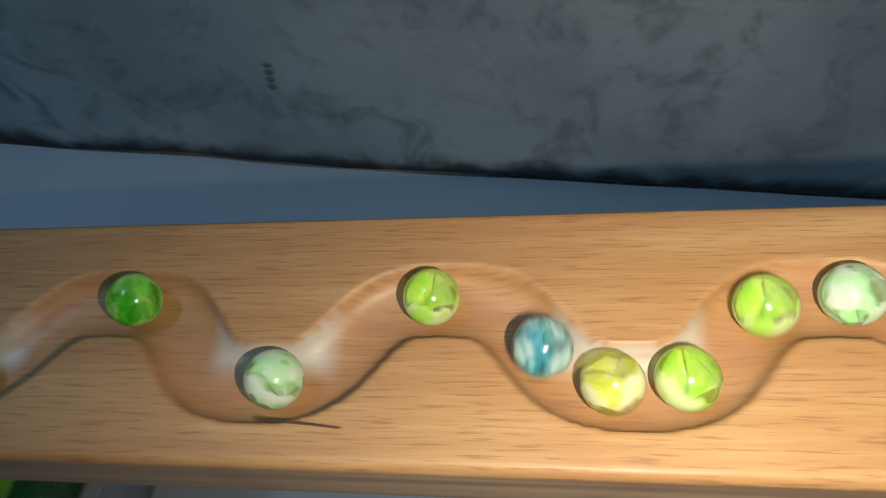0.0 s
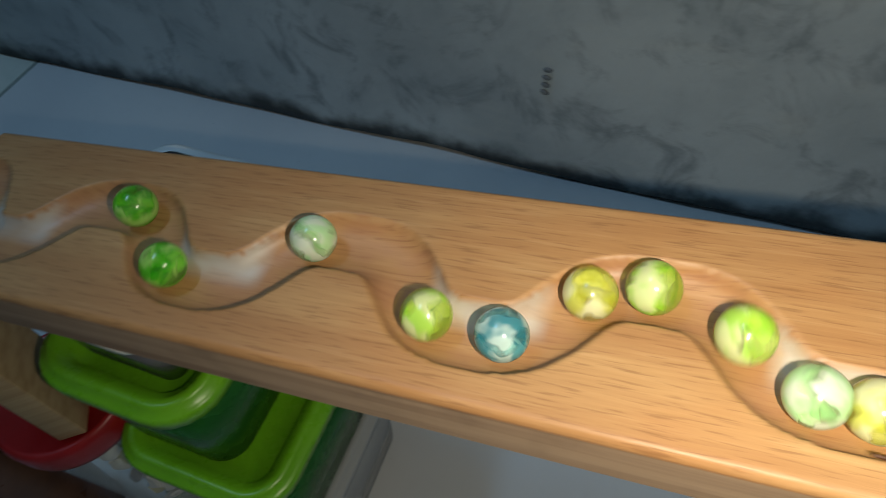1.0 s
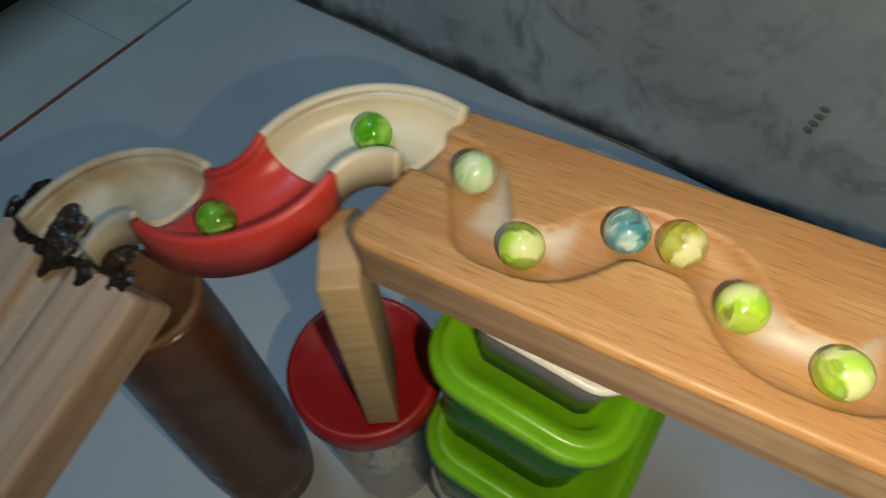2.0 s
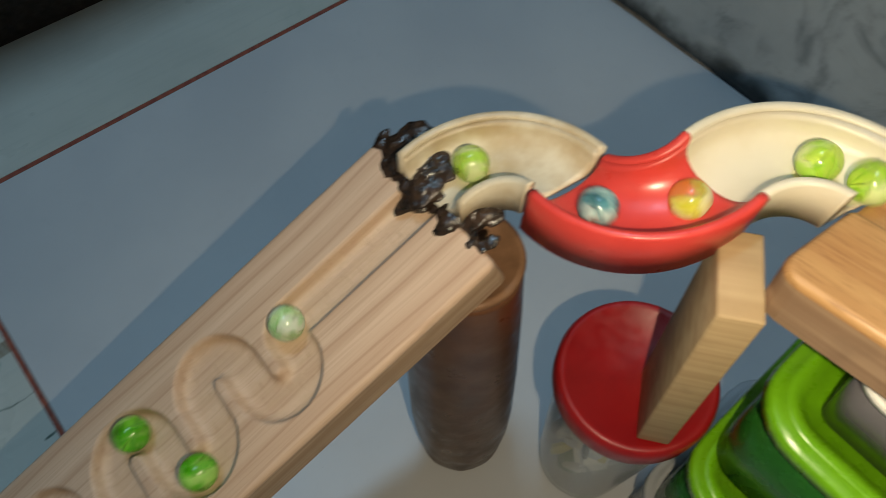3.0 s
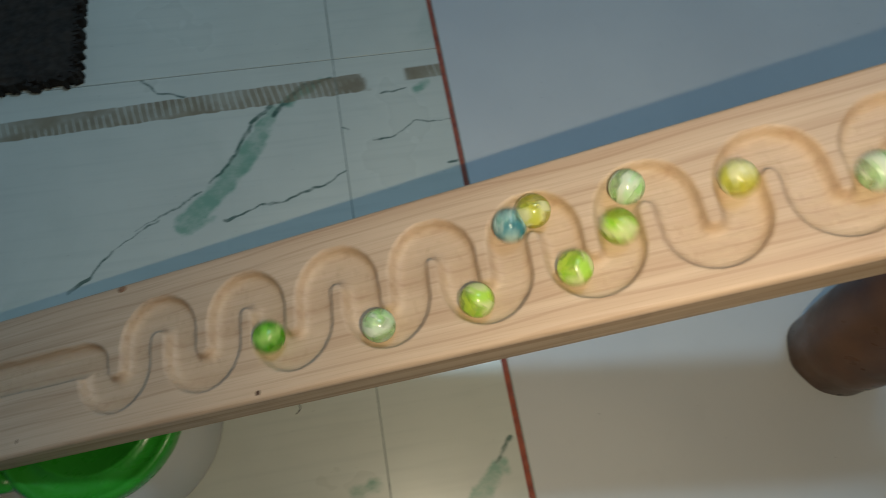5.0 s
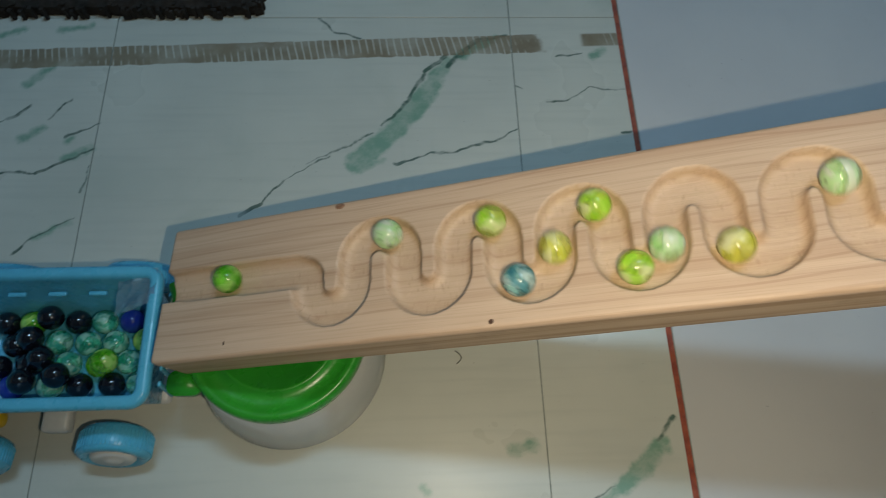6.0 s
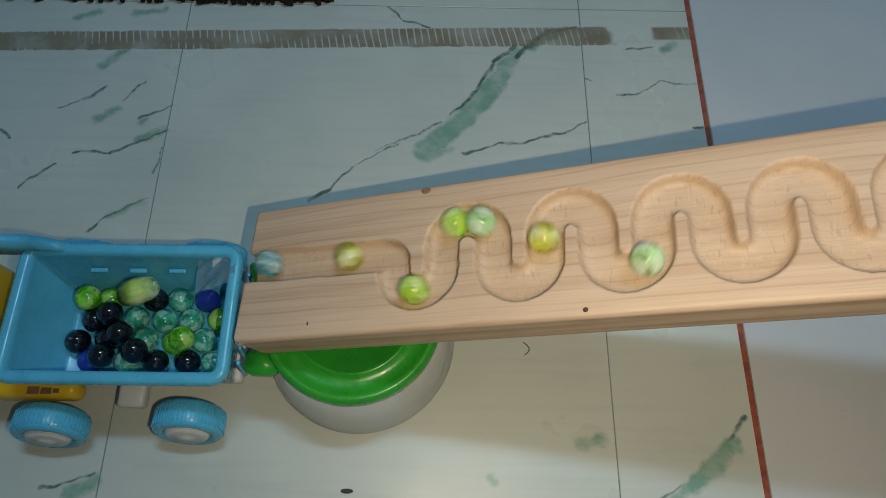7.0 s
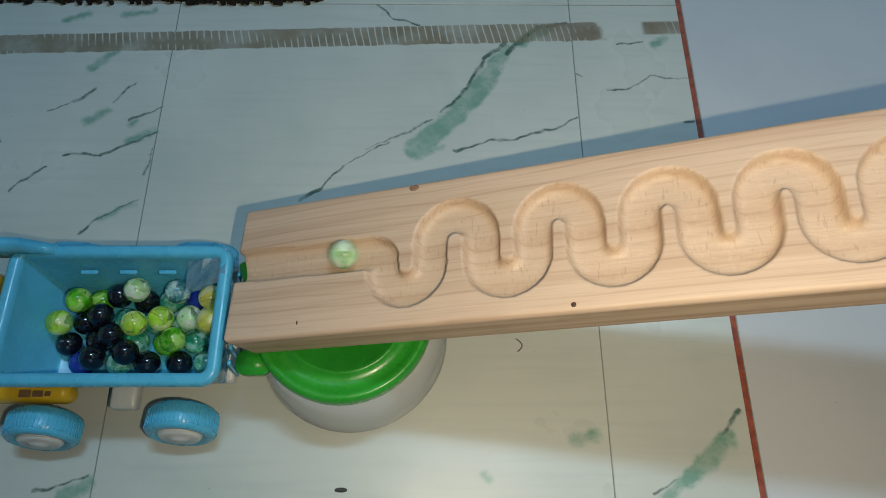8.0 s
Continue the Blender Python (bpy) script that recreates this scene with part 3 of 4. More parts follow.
# ---- the boards ----
def board_mesh(name, outline, v0, v1, thick, channel, step, cut_r, cut_d, filler, top_mat, side_mat, power):
    """A plank whose top is cut by a round-bottomed groove. outline(v): its two ends; the groove's middle line is channel."""
    nv = int(round((v1 - v0) / step))
    vs = np.linspace(v0, v1, nv + 1)
    ends = np.array([outline(v) for v in vs])
    nu = int(round((ends[:, 1].max() - ends[:, 0].min()) / step))
    f = np.linspace(0, 1, nu + 1)
    U = ends[:, 0][None, :] + (ends[:, 1] - ends[:, 0])[None, :] * f[:, None]
    V = np.repeat(vs[None, :], nu + 1, 0)
    line = np.array(channel)
    seg = np.linalg.norm(np.diff(line, axis=0), axis=1)
    run = np.concatenate([[0], np.cumsum(seg)])
    s = np.arange(0, run[-1], 0.0007)
    cx, cy = np.interp(s, run, line[:, 0]), np.interp(s, run, line[:, 1])
    d = np.full(U.shape, 1.0)
    for i in range(0, nu + 1, 40):
        lo, hi = U[i:i + 40].min() - 0.02, U[i:i + 40].max() + 0.02
        k = (cx > lo) & (cx < hi)
        if k.any():
            d[i:i + 40] = np.sqrt((U[i:i + 40, :, None] - cx[k]) ** 2 + (V[i:i + 40, :, None] - cy[k]) ** 2).min(-1)
    inside = np.clip(1 - (d / cut_r) ** power, 0, 1)
    Z = -cut_d * np.sqrt(inside)
    edge = np.minimum.reduce([V - v0, v1 - V, U - ends[:, 0][None, :], ends[:, 1][None, :] - U])
    r = 0.0022
    Z -= np.where(edge < r, r - np.sqrt(np.maximum(r * r - (r - edge) ** 2, 0)), 0)
    n = (nu + 1) * (nv + 1)
    verts = np.stack([U.ravel(), V.ravel(), Z.ravel()], 1)
    idx = np.arange(n).reshape(nu + 1, nv + 1)
    quads = np.stack([idx[:-1, :-1], idx[1:, :-1], idx[1:, 1:], idx[:-1, 1:]], -1).reshape(-1, 4)
    rim = np.concatenate([idx[:, 0], idx[-1, 1:], idx[::-1, -1][1:], idx[0, ::-1][1:-1]])
    low = verts[rim].copy()
    low[:, 2] = -thick
    mid = verts[rim].copy()
    mid[:, 2] = np.minimum(mid[:, 2], -0.003)
    m = len(rim)
    allv = np.concatenate([verts, mid, low])
    faces = [tuple(q) for q in quads.tolist()]
    top = len(faces)
    for i in range(m):
        j = (i + 1) % m
        faces.append((int(rim[i]), n + i, n + j, int(rim[j])))
    for i in range(m):
        j = (i + 1) % m
        faces.append((n + i, n + m + i, n + m + j, n + j))
    faces.append(tuple(n + m + i for i in range(m)))
    me = bpy.data.meshes.new(name)
    me.from_pydata(allv.tolist(), [], faces)
    me.materials.append(top_mat)
    me.materials.append(side_mat)
    for k, poly in enumerate(me.polygons):
        poly.material_index = 0 if k < top + m else 1
        poly.use_smooth = k < top
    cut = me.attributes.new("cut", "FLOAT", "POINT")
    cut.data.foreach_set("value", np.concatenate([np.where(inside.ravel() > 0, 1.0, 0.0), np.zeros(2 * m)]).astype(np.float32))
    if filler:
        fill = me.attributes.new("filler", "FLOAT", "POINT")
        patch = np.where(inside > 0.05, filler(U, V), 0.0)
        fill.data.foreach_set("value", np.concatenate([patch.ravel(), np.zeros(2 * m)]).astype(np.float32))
    bm = bmesh.new()
    bm.from_mesh(me)
    bmesh.ops.recalc_face_normals(bm, faces=bm.faces)
    bm.to_mesh(me)
    bm.free()
    return me


def ends_1(v):
    k = (-v) / 0.0629
    u = -0.0355 - 0.0095 * k
    for at in (0.0, 0.0629):
        d = abs(-v - at)
        r = 0.003 if at == 0.0 else 0.008
        if d < r:
            u += r - math.sqrt(r * r - (r - d) ** 2)
    return u, 0.62


def ends_2(v):
    u = 0.0
    for at in (0.0, 0.0662):
        d = abs(v - at)
        if d < 0.003:
            u = 0.003 - math.sqrt(0.003 ** 2 - (0.003 - d) ** 2)
    return u, 0.4992 + 0.0034 * v / 0.0662 - u


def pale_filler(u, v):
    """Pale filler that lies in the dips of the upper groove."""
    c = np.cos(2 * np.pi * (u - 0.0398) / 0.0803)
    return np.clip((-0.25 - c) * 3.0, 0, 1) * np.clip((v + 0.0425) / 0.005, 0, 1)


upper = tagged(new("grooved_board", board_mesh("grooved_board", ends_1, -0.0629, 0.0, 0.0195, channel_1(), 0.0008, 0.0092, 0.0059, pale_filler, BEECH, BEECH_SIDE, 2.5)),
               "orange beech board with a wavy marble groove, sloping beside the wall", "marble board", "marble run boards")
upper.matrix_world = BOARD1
lower = tagged(new("grooved_board", board_mesh("grooved_board", ends_2, 0.0, 0.0662, 0.0225, channel_2(), 0.0007, 0.0079, 0.0056, None, PINE, PINE_SIDE, 4.5)),
               "pale pine board with a serpentine marble groove, sloping to the truck", "marble board", "marble run boards")
lower.matrix_world = BOARD2


def spot(parent, mat, u, v, z, r, sx=1.0, sy=1.0, name="knot"):
    bm = lathe(bmesh.new(), [(r, -0.0008), (r, 0.0001), (r * 0.6, 0.0003), (0, 0.0003)], 14)
    bmesh.ops.scale(bm, vec=(sx, sy, 1), verts=bm.verts)
    for w in bm.verts:
        w.co.x *= 1 + 0.3 * noise.noise((w.co.x * 900, w.co.y * 900, u * 50))
    return part(name, bm, mat, parent, m=pose(u, v, z))


spot(lower, KNOT, 0.3415, 0.0632, 0.0000, 0.0010)
spot(lower, PALE_KNOT, 0.4090, 0.0026, -0.0001, 0.0024, 1.0, 0.6)
spot(lower, KNOT, 0.463, 0.0600, 0.0000, 0.0008, 0.5, 1.2)
for u, v, a in ((0.2480, -0.0536, -4), (0.2555, -0.0541, -6)):
    bm = box(bmesh.new(), -0.0055, -0.00028, -0.0006, 0.0055, 0.00028, 0.0002, 0.0001)
    part("crack", bm, KNOT, upper, m=pose(u, v, 0, 0, 0, a))


# ---- the curved track pieces ----
def curved_piece(c, a0, a1, z0, z1, mat, parent_name, label, skirt):
    """A gutter swept along an arc about c, falling from z0 to z1 at its rims."""
    ro, ri = 0.0428, 0.0115
    mid, half = (ro + ri) / 2, (ro - ri) / 2 - 0.0034
    gutter = [(ri + 0.0034, -0.0012)]
    for i in range(1, 14):
        a = math.pi * i / 14
        gutter.append((mid - half * math.cos(a), -0.0016 - 0.0110 * math.sin(a) ** 0.75))
    gutter += [(ro - 0.0034, -0.0012), (ro - 0.0028, -0.0145), (ri + 0.0028, -0.0155)]
    inner = [(ri, -skirt), (ri, -0.0010), (ri + 0.0008, 0.0), (ri + 0.0026, 0.0), (ri + 0.0034, -0.0010), (ri + 0.0034, -0.0016), (ri + 0.0028, -0.0140), (ri + 0.0020, -skirt)]
    outer = [(ro - 0.0034, -0.0016), (ro - 0.0034, -0.0010), (ro - 0.0026, 0.0), (ro - 0.0008, 0.0), (ro, -0.0010), (ro, -skirt), (ro - 0.0020, -skirt), (ro - 0.0028, -0.0140)]
    ob = base(parent_name, label, "track piece", pose(c[0], c[1], 0), "curved track pieces")
    for name, prof in (("gutter", gutter), ("inner_rim", inner), ("outer_rim", outer)):
        bm = bmesh.new()
        n, rings = 36, []
        for i in range(n + 1):
            t = i / n
            a, z = radians(a0 + (a1 - a0) * t), z0 + (z1 - z0) * t
            rings.append([bm.verts.new((r * math.cos(a), r * math.sin(a), z + h)) for r, h in prof])
        k = len(prof)
        for a, b in zip(rings, rings[1:]):
            for j in range(k):
                bm.faces.new((a[j], a[(j + 1) % k], b[(j + 1) % k], b[j]))
        bm.faces.new(rings[0])
        bm.faces.new(rings[-1])
        part(name, bm, mat, ob)
    return ob


curved_piece(*ARCS[0], 0.3085, 0.3010, CREAM, "curved_track", "cream plastic curved gutter piece at the end of the beech board", 0.0165)
curved_piece(*ARCS[1], 0.3020, 0.2865, RED, "curved_track", "red plastic curved gutter piece between two cream ones", 0.0205)
curved_piece(*ARCS[2], 0.2860, 0.2705, STAINED, "curved_track", "cream plastic curved gutter piece glued to the pine board", 0.0165)


def blob(name, lumps, mat, label, category, m):
    bm = bmesh.new()
    for x, y, z, r, fx, fy, fz in lumps:
        part_bm = bmesh.ops.create_icosphere(bm, subdivisions=3, radius=r, matrix=Matrix.Translation((x, y, z)) @ Matrix.Diagonal((fx, fy, fz, 1)))
        for v in part_bm["verts"]:
            d = noise.noise_vector(v.co * 420) * 0.0010 + noise.noise_vector(v.co * 1300) * 0.0006
            v.co += d
    ob = thing(name, bm, mat, label, category, m=m)
    melt = ob.modifiers.new("melt", "REMESH")
    melt.mode, melt.voxel_size, melt.use_smooth_shade = "VOXEL", 0.0007, True
    return ob


def smear(rng, count, u0, u1, v0, v1, z0, z1, r0, r1):
    """Flattened lumps of melted plastic strewn over a patch of the board's end."""
    return [(rng.uniform(u0, u1), rng.uniform(v0, v1), rng.uniform(z0, z1), rng.uniform(r0, r1), rng.uniform(0.9, 1.9), rng.uniform(0.8, 1.3), rng.uniform(0.24, 0.36)) for _ in range(count)]


rng = random.Random(4)
lumps = smear(rng, 18, -0.003, 0.002, 0.000, 0.012, -0.0012, 0.0002, 0.0020, 0.0034)
lumps += smear(rng, 46, -0.011, 0.003, 0.008, 0.030, -0.0010, 0.0012, 0.0026, 0.0046)
lumps += smear(rng, 18, -0.004, 0.009, 0.022, 0.036, -0.0050, -0.0022, 0.0022, 0.0040)
lumps += [(-0.004, 0.008 + 0.003 * i, 0.0022, 0.0011, 3.6, 0.7, 0.9) for i in range(7)]
blob("glue_blob", lumps, GLUE, "glossy black melted glue joining pine board and cream track", "glue", BOARD2)
lumps = smear(rng, 26, -0.012, 0.002, 0.040, 0.053, -0.003, 0.0004, 0.0026, 0.0046)
lumps += smear(rng, 7, -0.004, 0.004, 0.050, 0.060, -0.0016, 0.0002, 0.0014, 0.0024)
blob("glue_blob", lumps, GLUE, "smaller black glue lump by the inner rim of the track", "glue", BOARD2)

# ---- supports ----
tube = base("brown_tube", "brown paper-covered tube standing under the pine board", "tube", pose(0.2050, -0.3900, 0.0005, -3.6, -0.5, 0))
bm = lathe(bmesh.new(), [(0, 0.0), (0.0262, 0.0), (0.0276, 0.0015), (0.0280, 0.017), (0.0289, 0.020), (0.0300, 0.032), (0.0302, 0.060), (0.0290, 0.12), (0.0258, 0.19), (0.0240, 0.222), (0.0234, 0.2245), (0, 0.2245)], 56)
for v in bm.verts:
    v.co += noise.noise_vector(v.co * 60) * 0.0010
part("body", bm, BROWN, tube)
part("cap", lathe(bmesh.new(), [(0, 0.2246), (0.0232, 0.2246), (0.0238, 0.2260), (0.0231, 0.2280), (0.0206, 0.2280), (0.0198, 0.2265), (0, 0.2265)], 40), TAN, tube, "tan cap with a paler rim")

jar = base("red_lid_jar", "clear plastic jar with a dark red screw lid", "jar", pose(0.2550, -0.4545, 0.001, -2.0, -3.4, 0))
body = part("body", lathe(bmesh.new(), [(0, 0.0), (0.0255, 0.0), (0.0280, 0.004), (0.0285, 0.012), (0.0325, 0.150), (0.0315, 0.160), (0.0305, 0.160), (0.0314, 0.149), (0.0274, 0.013), (0.0258, 0.003), (0, 0.003)], 48), CLEAR_JAR, jar, "scratched clear plastic body")
part("lid", lathe(bmesh.new(), [(0.0325, 0.157), (0.0358, 0.157), (0.0362, 0.1595), (0.0362, 0.1700), (0.0348, 0.1735), (0.0325, 0.1745), (0.0312, 0.1728), (0, 0.1728), (0, 0.1700), (0.0325, 0.1700)], 64), RED_LID, jar, "dark red lid with a raised rim")
def scraps():
    """Torn wrappers of several colours, one colour to a scrap."""
    m = material("mixed_scraps", (0.5, 0.5, 0.5), 0.45)
    n = Nodes(m)
    r = n.node("ShaderNodeNewGeometry").outputs["Random Per Island"]
    c = n.mix(n.band(r, 0.30, 0.32), (0.52, 0.50, 0.50), (0.78, 0.76, 0.72))
    c = n.mix(n.band(r, 0.58, 0.60), c, (0.72, 0.60, 0.14))
    c = n.mix(n.band(r, 0.74, 0.76), c, (0.10, 0.09, 0.08))
    c = n.mix(n.band(r, 0.90, 0.92), c, (0.20, 0.30, 0.16))
    n.color(c)
    return m


rng = random.Random(9)
bm = bmesh.new()
for _ in range(90):
    a, r, z = rng.uniform(0, 6.28), rng.uniform(0.006, 0.0190), rng.uniform(0.010, 0.138)
    made = bmesh.ops.create_icosphere(bm, subdivisions=2, radius=rng.uniform(0.006, 0.0115))
    turn = Euler((rng.uniform(0, 6), rng.uniform(0, 6), rng.uniform(0, 6))).to_matrix()
    for v in made["verts"]:
        crumple = 1 + 0.5 * noise.noise(v.co * 300 + Vector((z * 90, a, r)))
        w = turn @ Vector((v.co.x * crumple, v.co.y * 0.8 * crumple, v.co.z * 0.35))
        k = math.hypot(w.x + r * math.cos(a), w.y + r * math.sin(a))
        k = min(1.0, (0.0235 + 0.03 * min(z, 0.1) + 0.0012 * math.sin(9 * a)) / max(k, 1e-6))
        v.co = Vector(((w.x + r * math.cos(a)) * k, (w.y + r * math.sin(a)) * k, max(0.004, min(0.150, w.z + z))))
part("contents", bm, scraps(), jar, "crumpled grey, white, yellow and dark scraps", smooth=False)

block = thing("wooden_block", box(bmesh.new(), -0.0068, 0.0, 0.0, 0.0066, 0.031, 0.1115, 0.0010), BLOCK, "narrow sawn wooden block standing on the red lid under the track", "wooden block", m=pose(0.2266, -0.4722, 0.1742, -2.6, -5.0, -54))


def food_box(x0, y0, x1, y1, z0, z1, body_mat, lid_mat, label, wall=0.0012):
    """A rectangular tub with a snap-on lid whose middle is sunk."""
    ob = base("food_container", label, "container", pose(0, 0, 0), "stacked food containers")
    r, h = 0.022, z1 - 0.010
    bm = bmesh.new()
    shell(bm, [(inset(x0, y0, x1, y1, r, 0.010), z0), (inset(x0, y0, x1, y1, r, 0.008), z0 + 0.002), (inset(x0, y0, x1, y1, r, 0.0035), h), (inset(x0, y0, x1, y1, r, 0.0035 + wall), h),
               (inset(x0, y0, x1, y1, r, 0.0085 + wall), z0 + 0.004)])
    part("tub", bm, body_mat, ob)
    bm = bmesh.new()
    shell(bm, [(inset(x0, y0, x1, y1, r, 0.0025), z1 - 0.011), (inset(x0, y0, x1, y1, r, 0.0), z1 - 0.010), (inset(x0, y0, x1, y1, r, 0.0), z1 - 0.0045), (inset(x0, y0, x1, y1, r, 0.0012), z1 - 0.0035),
               (inset(x0, y0, x1, y1, r, 0.0030), z1 - 0.0032), (inset(x0, y0, x1, y1, r, 0.0038), z1 - 0.0008), (inset(x0, y0, x1, y1, r, 0.0055), z1), (inset(x0, y0, x1, y1, r, 0.0085), z1 - 0.0006),
               (inset(x0, y0, x1, y1, r, 0.0098), z1 - 0.0030), (inset(x0, y0, x1, y1, r, 0.0118), z1 - 0.0034), (inset(x0, y0, x1, y1, r, 0.0126), z1 - 0.0090), (inset(x0, y0, x1, y1, r, 0.030), z1 - 0.0090)])
    part("lid", bm, lid_mat, ob)
    return ob


food_box(0.232, -0.576, 0.345, -0.486, 0.0, 0.090, MILKY, MILKY, "milky translucent food tub at the bottom of the stack")
food_box(0.2250, -0.5770, 0.345, -0.4855, 0.0905, 0.1715, DARK_GREEN, LIME, "green food container with a lime lid in the stack")
food_box(0.2315, -0.5610, 0.345, -0.4808, 0.1720, 0.2430, DARK_GREEN, LIME, "upper green food container with a lime lid under the beech board")
tray = base("clear_tray", "grey translucent tray with a white rim, lying on the lime lid", "tray", pose(0, 0, 0))
bm = bmesh.new()
tx = (0.2455, -0.5480, 0.331, -0.4945)
shell(bm, [(inset(*tx, 0.010, 0.004), 0.2368), (inset(*tx, 0.010, 0.0), 0.2700), (inset(*tx, 0.010, 0.0012), 0.2700), (inset(*tx, 0.010, 0.005), 0.2385)])
part("tub", bm, GREY_TRAY, tray)
bm = bmesh.new()
shell(bm, [(inset(*tx, 0.010, -0.0002), 0.2690), (inset(*tx, 0.010, -0.0022), 0.2695), (inset(*tx, 0.010, -0.0022), 0.2715), (inset(*tx, 0.010, -0.0002), 0.2722), (inset(*tx, 0.010, 0.0020), 0.2715)], False, False)
part("rim", bm, WHITE_PLASTIC, tray, "white rim")

green_jar = base("green_lid_jar", "low clear plastic tub with a bright green lid", "tub", pose(-0.2204, -0.3662, 0))
part("body", lathe(bmesh.new(), [(0, 0.0), (0.0500, 0.0), (0.0522, 0.003), (0.0526, 0.006), (0.0436, 0.052), (0.0426, 0.052), (0.0514, 0.006), (0.0498, 0.0025), (0, 0.0025)], 64), CLEAR, green_jar, "clear plastic body")
part("lid", lathe(bmesh.new(), [(0.0424, 0.047), (0.0445, 0.0475), (0.0450, 0.0495), (0.0450, 0.0560), (0.0438, 0.0585), (0.0412, 0.0590), (0.0398, 0.0570), (0.0318, 0.0560), (0.0313, 0.0572), (0.0294, 0.0572), (0.0290, 0.0560), (0, 0.0560), (0, 0.0530), (0.0424, 0.0530)], 72), GREEN_LID, green_jar, "bright green lid with ring ridges")
bm = bmesh.new()
shell(bm, [(rounded_loop(-0.0505, -0.0310, -0.034, -0.0190, 0.0045), 0.0505), (rounded_loop(-0.0505, -0.0310, -0.034, -0.0190, 0.0045), 0.0555)])
part("tab", bm, GREEN_LID, green_jar, "green pull tab")

# ---- the toy truck ----
TX0, TX1, TY0, TY1 = -0.386, -0.2755, -0.4045, -0.3340
RIM = 0.0665
truck = base("toy_truck", "sky-blue plastic toy dump truck with its bed full of marbles", "toy truck", pose(0, 0, 0))
bm = bmesh.new()
tr = 0.009
o = lambda d, z: (inset(TX0, TY0, TX1, TY1, tr, d), z)
shell(bm, [o(0.012, 0.0200), o(0.0095, 0.0215), o(0.0040, RIM - 0.006), o(0.0004, RIM - 0.0055), o(0.0, RIM - 0.0040), o(0.0004, RIM - 0.0008), o(0.0018, RIM), o(0.0045, RIM), o(0.0060, RIM - 0.0010), o(0.0066, RIM - 0.0040),
           o(0.0115, 0.0250), o(0.0130, 0.0235)])
bed = part("bed", bm, BLUE, truck, "sky-blue bed with rolled rim")
for x in (-0.352, -0.332, -0.312):
    bm = bmesh.new()
    shell(bm, [(rounded_loop(x - 0.0045, -0.0009, x + 0.0045, 0.0009, 0.0008), 0.0), (rounded_loop(x - 0.0045, -0.0009, x + 0.0045, 0.0009, 0.0008), 0.0022)])
    part("grip_slot", bm, BLUE, bed, m=pose(0, -0.3428, 0.0525, 100))
for i in range(7):
    y = -0.392 + 0.0075 * i
    part("rib", box(bmesh.new(), -0.0008, -0.0012, 0.030, 0.0008, 0.0012, 0.0590, 0.0004), BLUE, bed, m=pose(-0.2805, y, 0, 0, 7, 0))
bm = bmesh.new()
pts = [(-0.3635, 0.000), (-0.3700, 0.004), (-0.3780, 0.0085), (-0.3900, 0.0090), (-0.4000, 0.006)]
for (x0, h0), (x1, h1) in zip(pts, pts[1:]):
    for y in (TY1 - 0.0026,):
        v = [bm.verts.new(c) for c in ((x0, y - 0.0026, RIM + h0), (x0, y + 0.0026, RIM + h0), (x1, y + 0.0026, RIM + h1), (x1, y - 0.0026, RIM + h1), (x0, y - 0.0026, RIM - 0.006), (x0, y + 0.0026, RIM - 0.006), (x1, y + 0.0026, RIM - 0.006), (x1, y - 0.0026, RIM - 0.006))]
        for q in ((0, 1, 2, 3), (0, 4, 5, 1), (3, 2, 6, 7), (0, 3, 7, 4), (1, 5, 6, 2), (4, 7, 6, 5)):
            bm.faces.new([v[i] for i in q])
bmesh.ops.remove_doubles(bm, verts=bm.verts, dist=0.0001)
part("side_rail", bm, BLUE, truck, "raised blue rail towards the cab")
part("chassis", box(bmesh.new(), -0.450, -0.394, 0.012, -0.282, -0.346, 0.0195, 0.002), WHITE_PLASTIC, truck, "white plastic chassis")
part("axle_box", box(bmesh.new(), -0.345, -0.408, 0.013, -0.331, -0.3935, 0.022, 0.002), WHITE_PLASTIC, truck, "white axle box")
part("side_panel", box(bmesh.new(), -0.450, -0.4060, 0.020, -0.3610, -0.396, 0.034, 0.004, 3), YELLOW, truck, "yellow side panel")
for x0, x1, y0, y1 in ((-0.3850, -0.3790, -0.4042, -0.4004), (-0.3782, -0.3728, -0.4040, -0.4008), (-0.3720, -0.3690, -0.4036, -0.4012)):
    part("decal", box(bmesh.new(), x0, y0, 0.0338, x1, y1, 0.0342, 0.0001), TAN, truck, "worn brown print")
part("cab", box(bmesh.new(), -0.470, -0.398, 0.022, -0.3975, -0.342, 0.085, 0.006, 3), YELLOW, truck, "yellow cab")


def wheel(x, y, out):
    bm = lathe(bmesh.new(), [(0.0110, -0.0070), (0.0155, -0.0070), (0.0174, -0.0055), (0.0179, -0.0020), (0.0179, 0.0030), (0.0173, 0.0060), (0.0157, 0.0074), (0.0126, 0.0072), (0.0118, 0.0050), (0.0110, 0.0050)], 44, True)
    w = part("wheel", bm, BLUE, truck, m=pose(x, y, 0.0190, (90 - 11) * out, 0, 0))
    part("hub", lathe(bmesh.new(), [(0, -0.0065), (0.0112, -0.0065), (0.0112, 0.0068), (0.0098, 0.0084), (0.0055, 0.0076), (0.0038, 0.0092), (0, 0.0095)], 28), WHITE_PLASTIC, w, "white hub")
    tread = mesh_of("tread", box(bmesh.new(), 0.0176, -0.00032, -0.004, 0.01815, 0.00032, 0.005), BLUE, False)
    for i in range(56):
        lug = new("tread", tread)
        lug.parent, lug.matrix_basis = w, pose(0, 0, 0, 0, 0, 360 * i / 56)


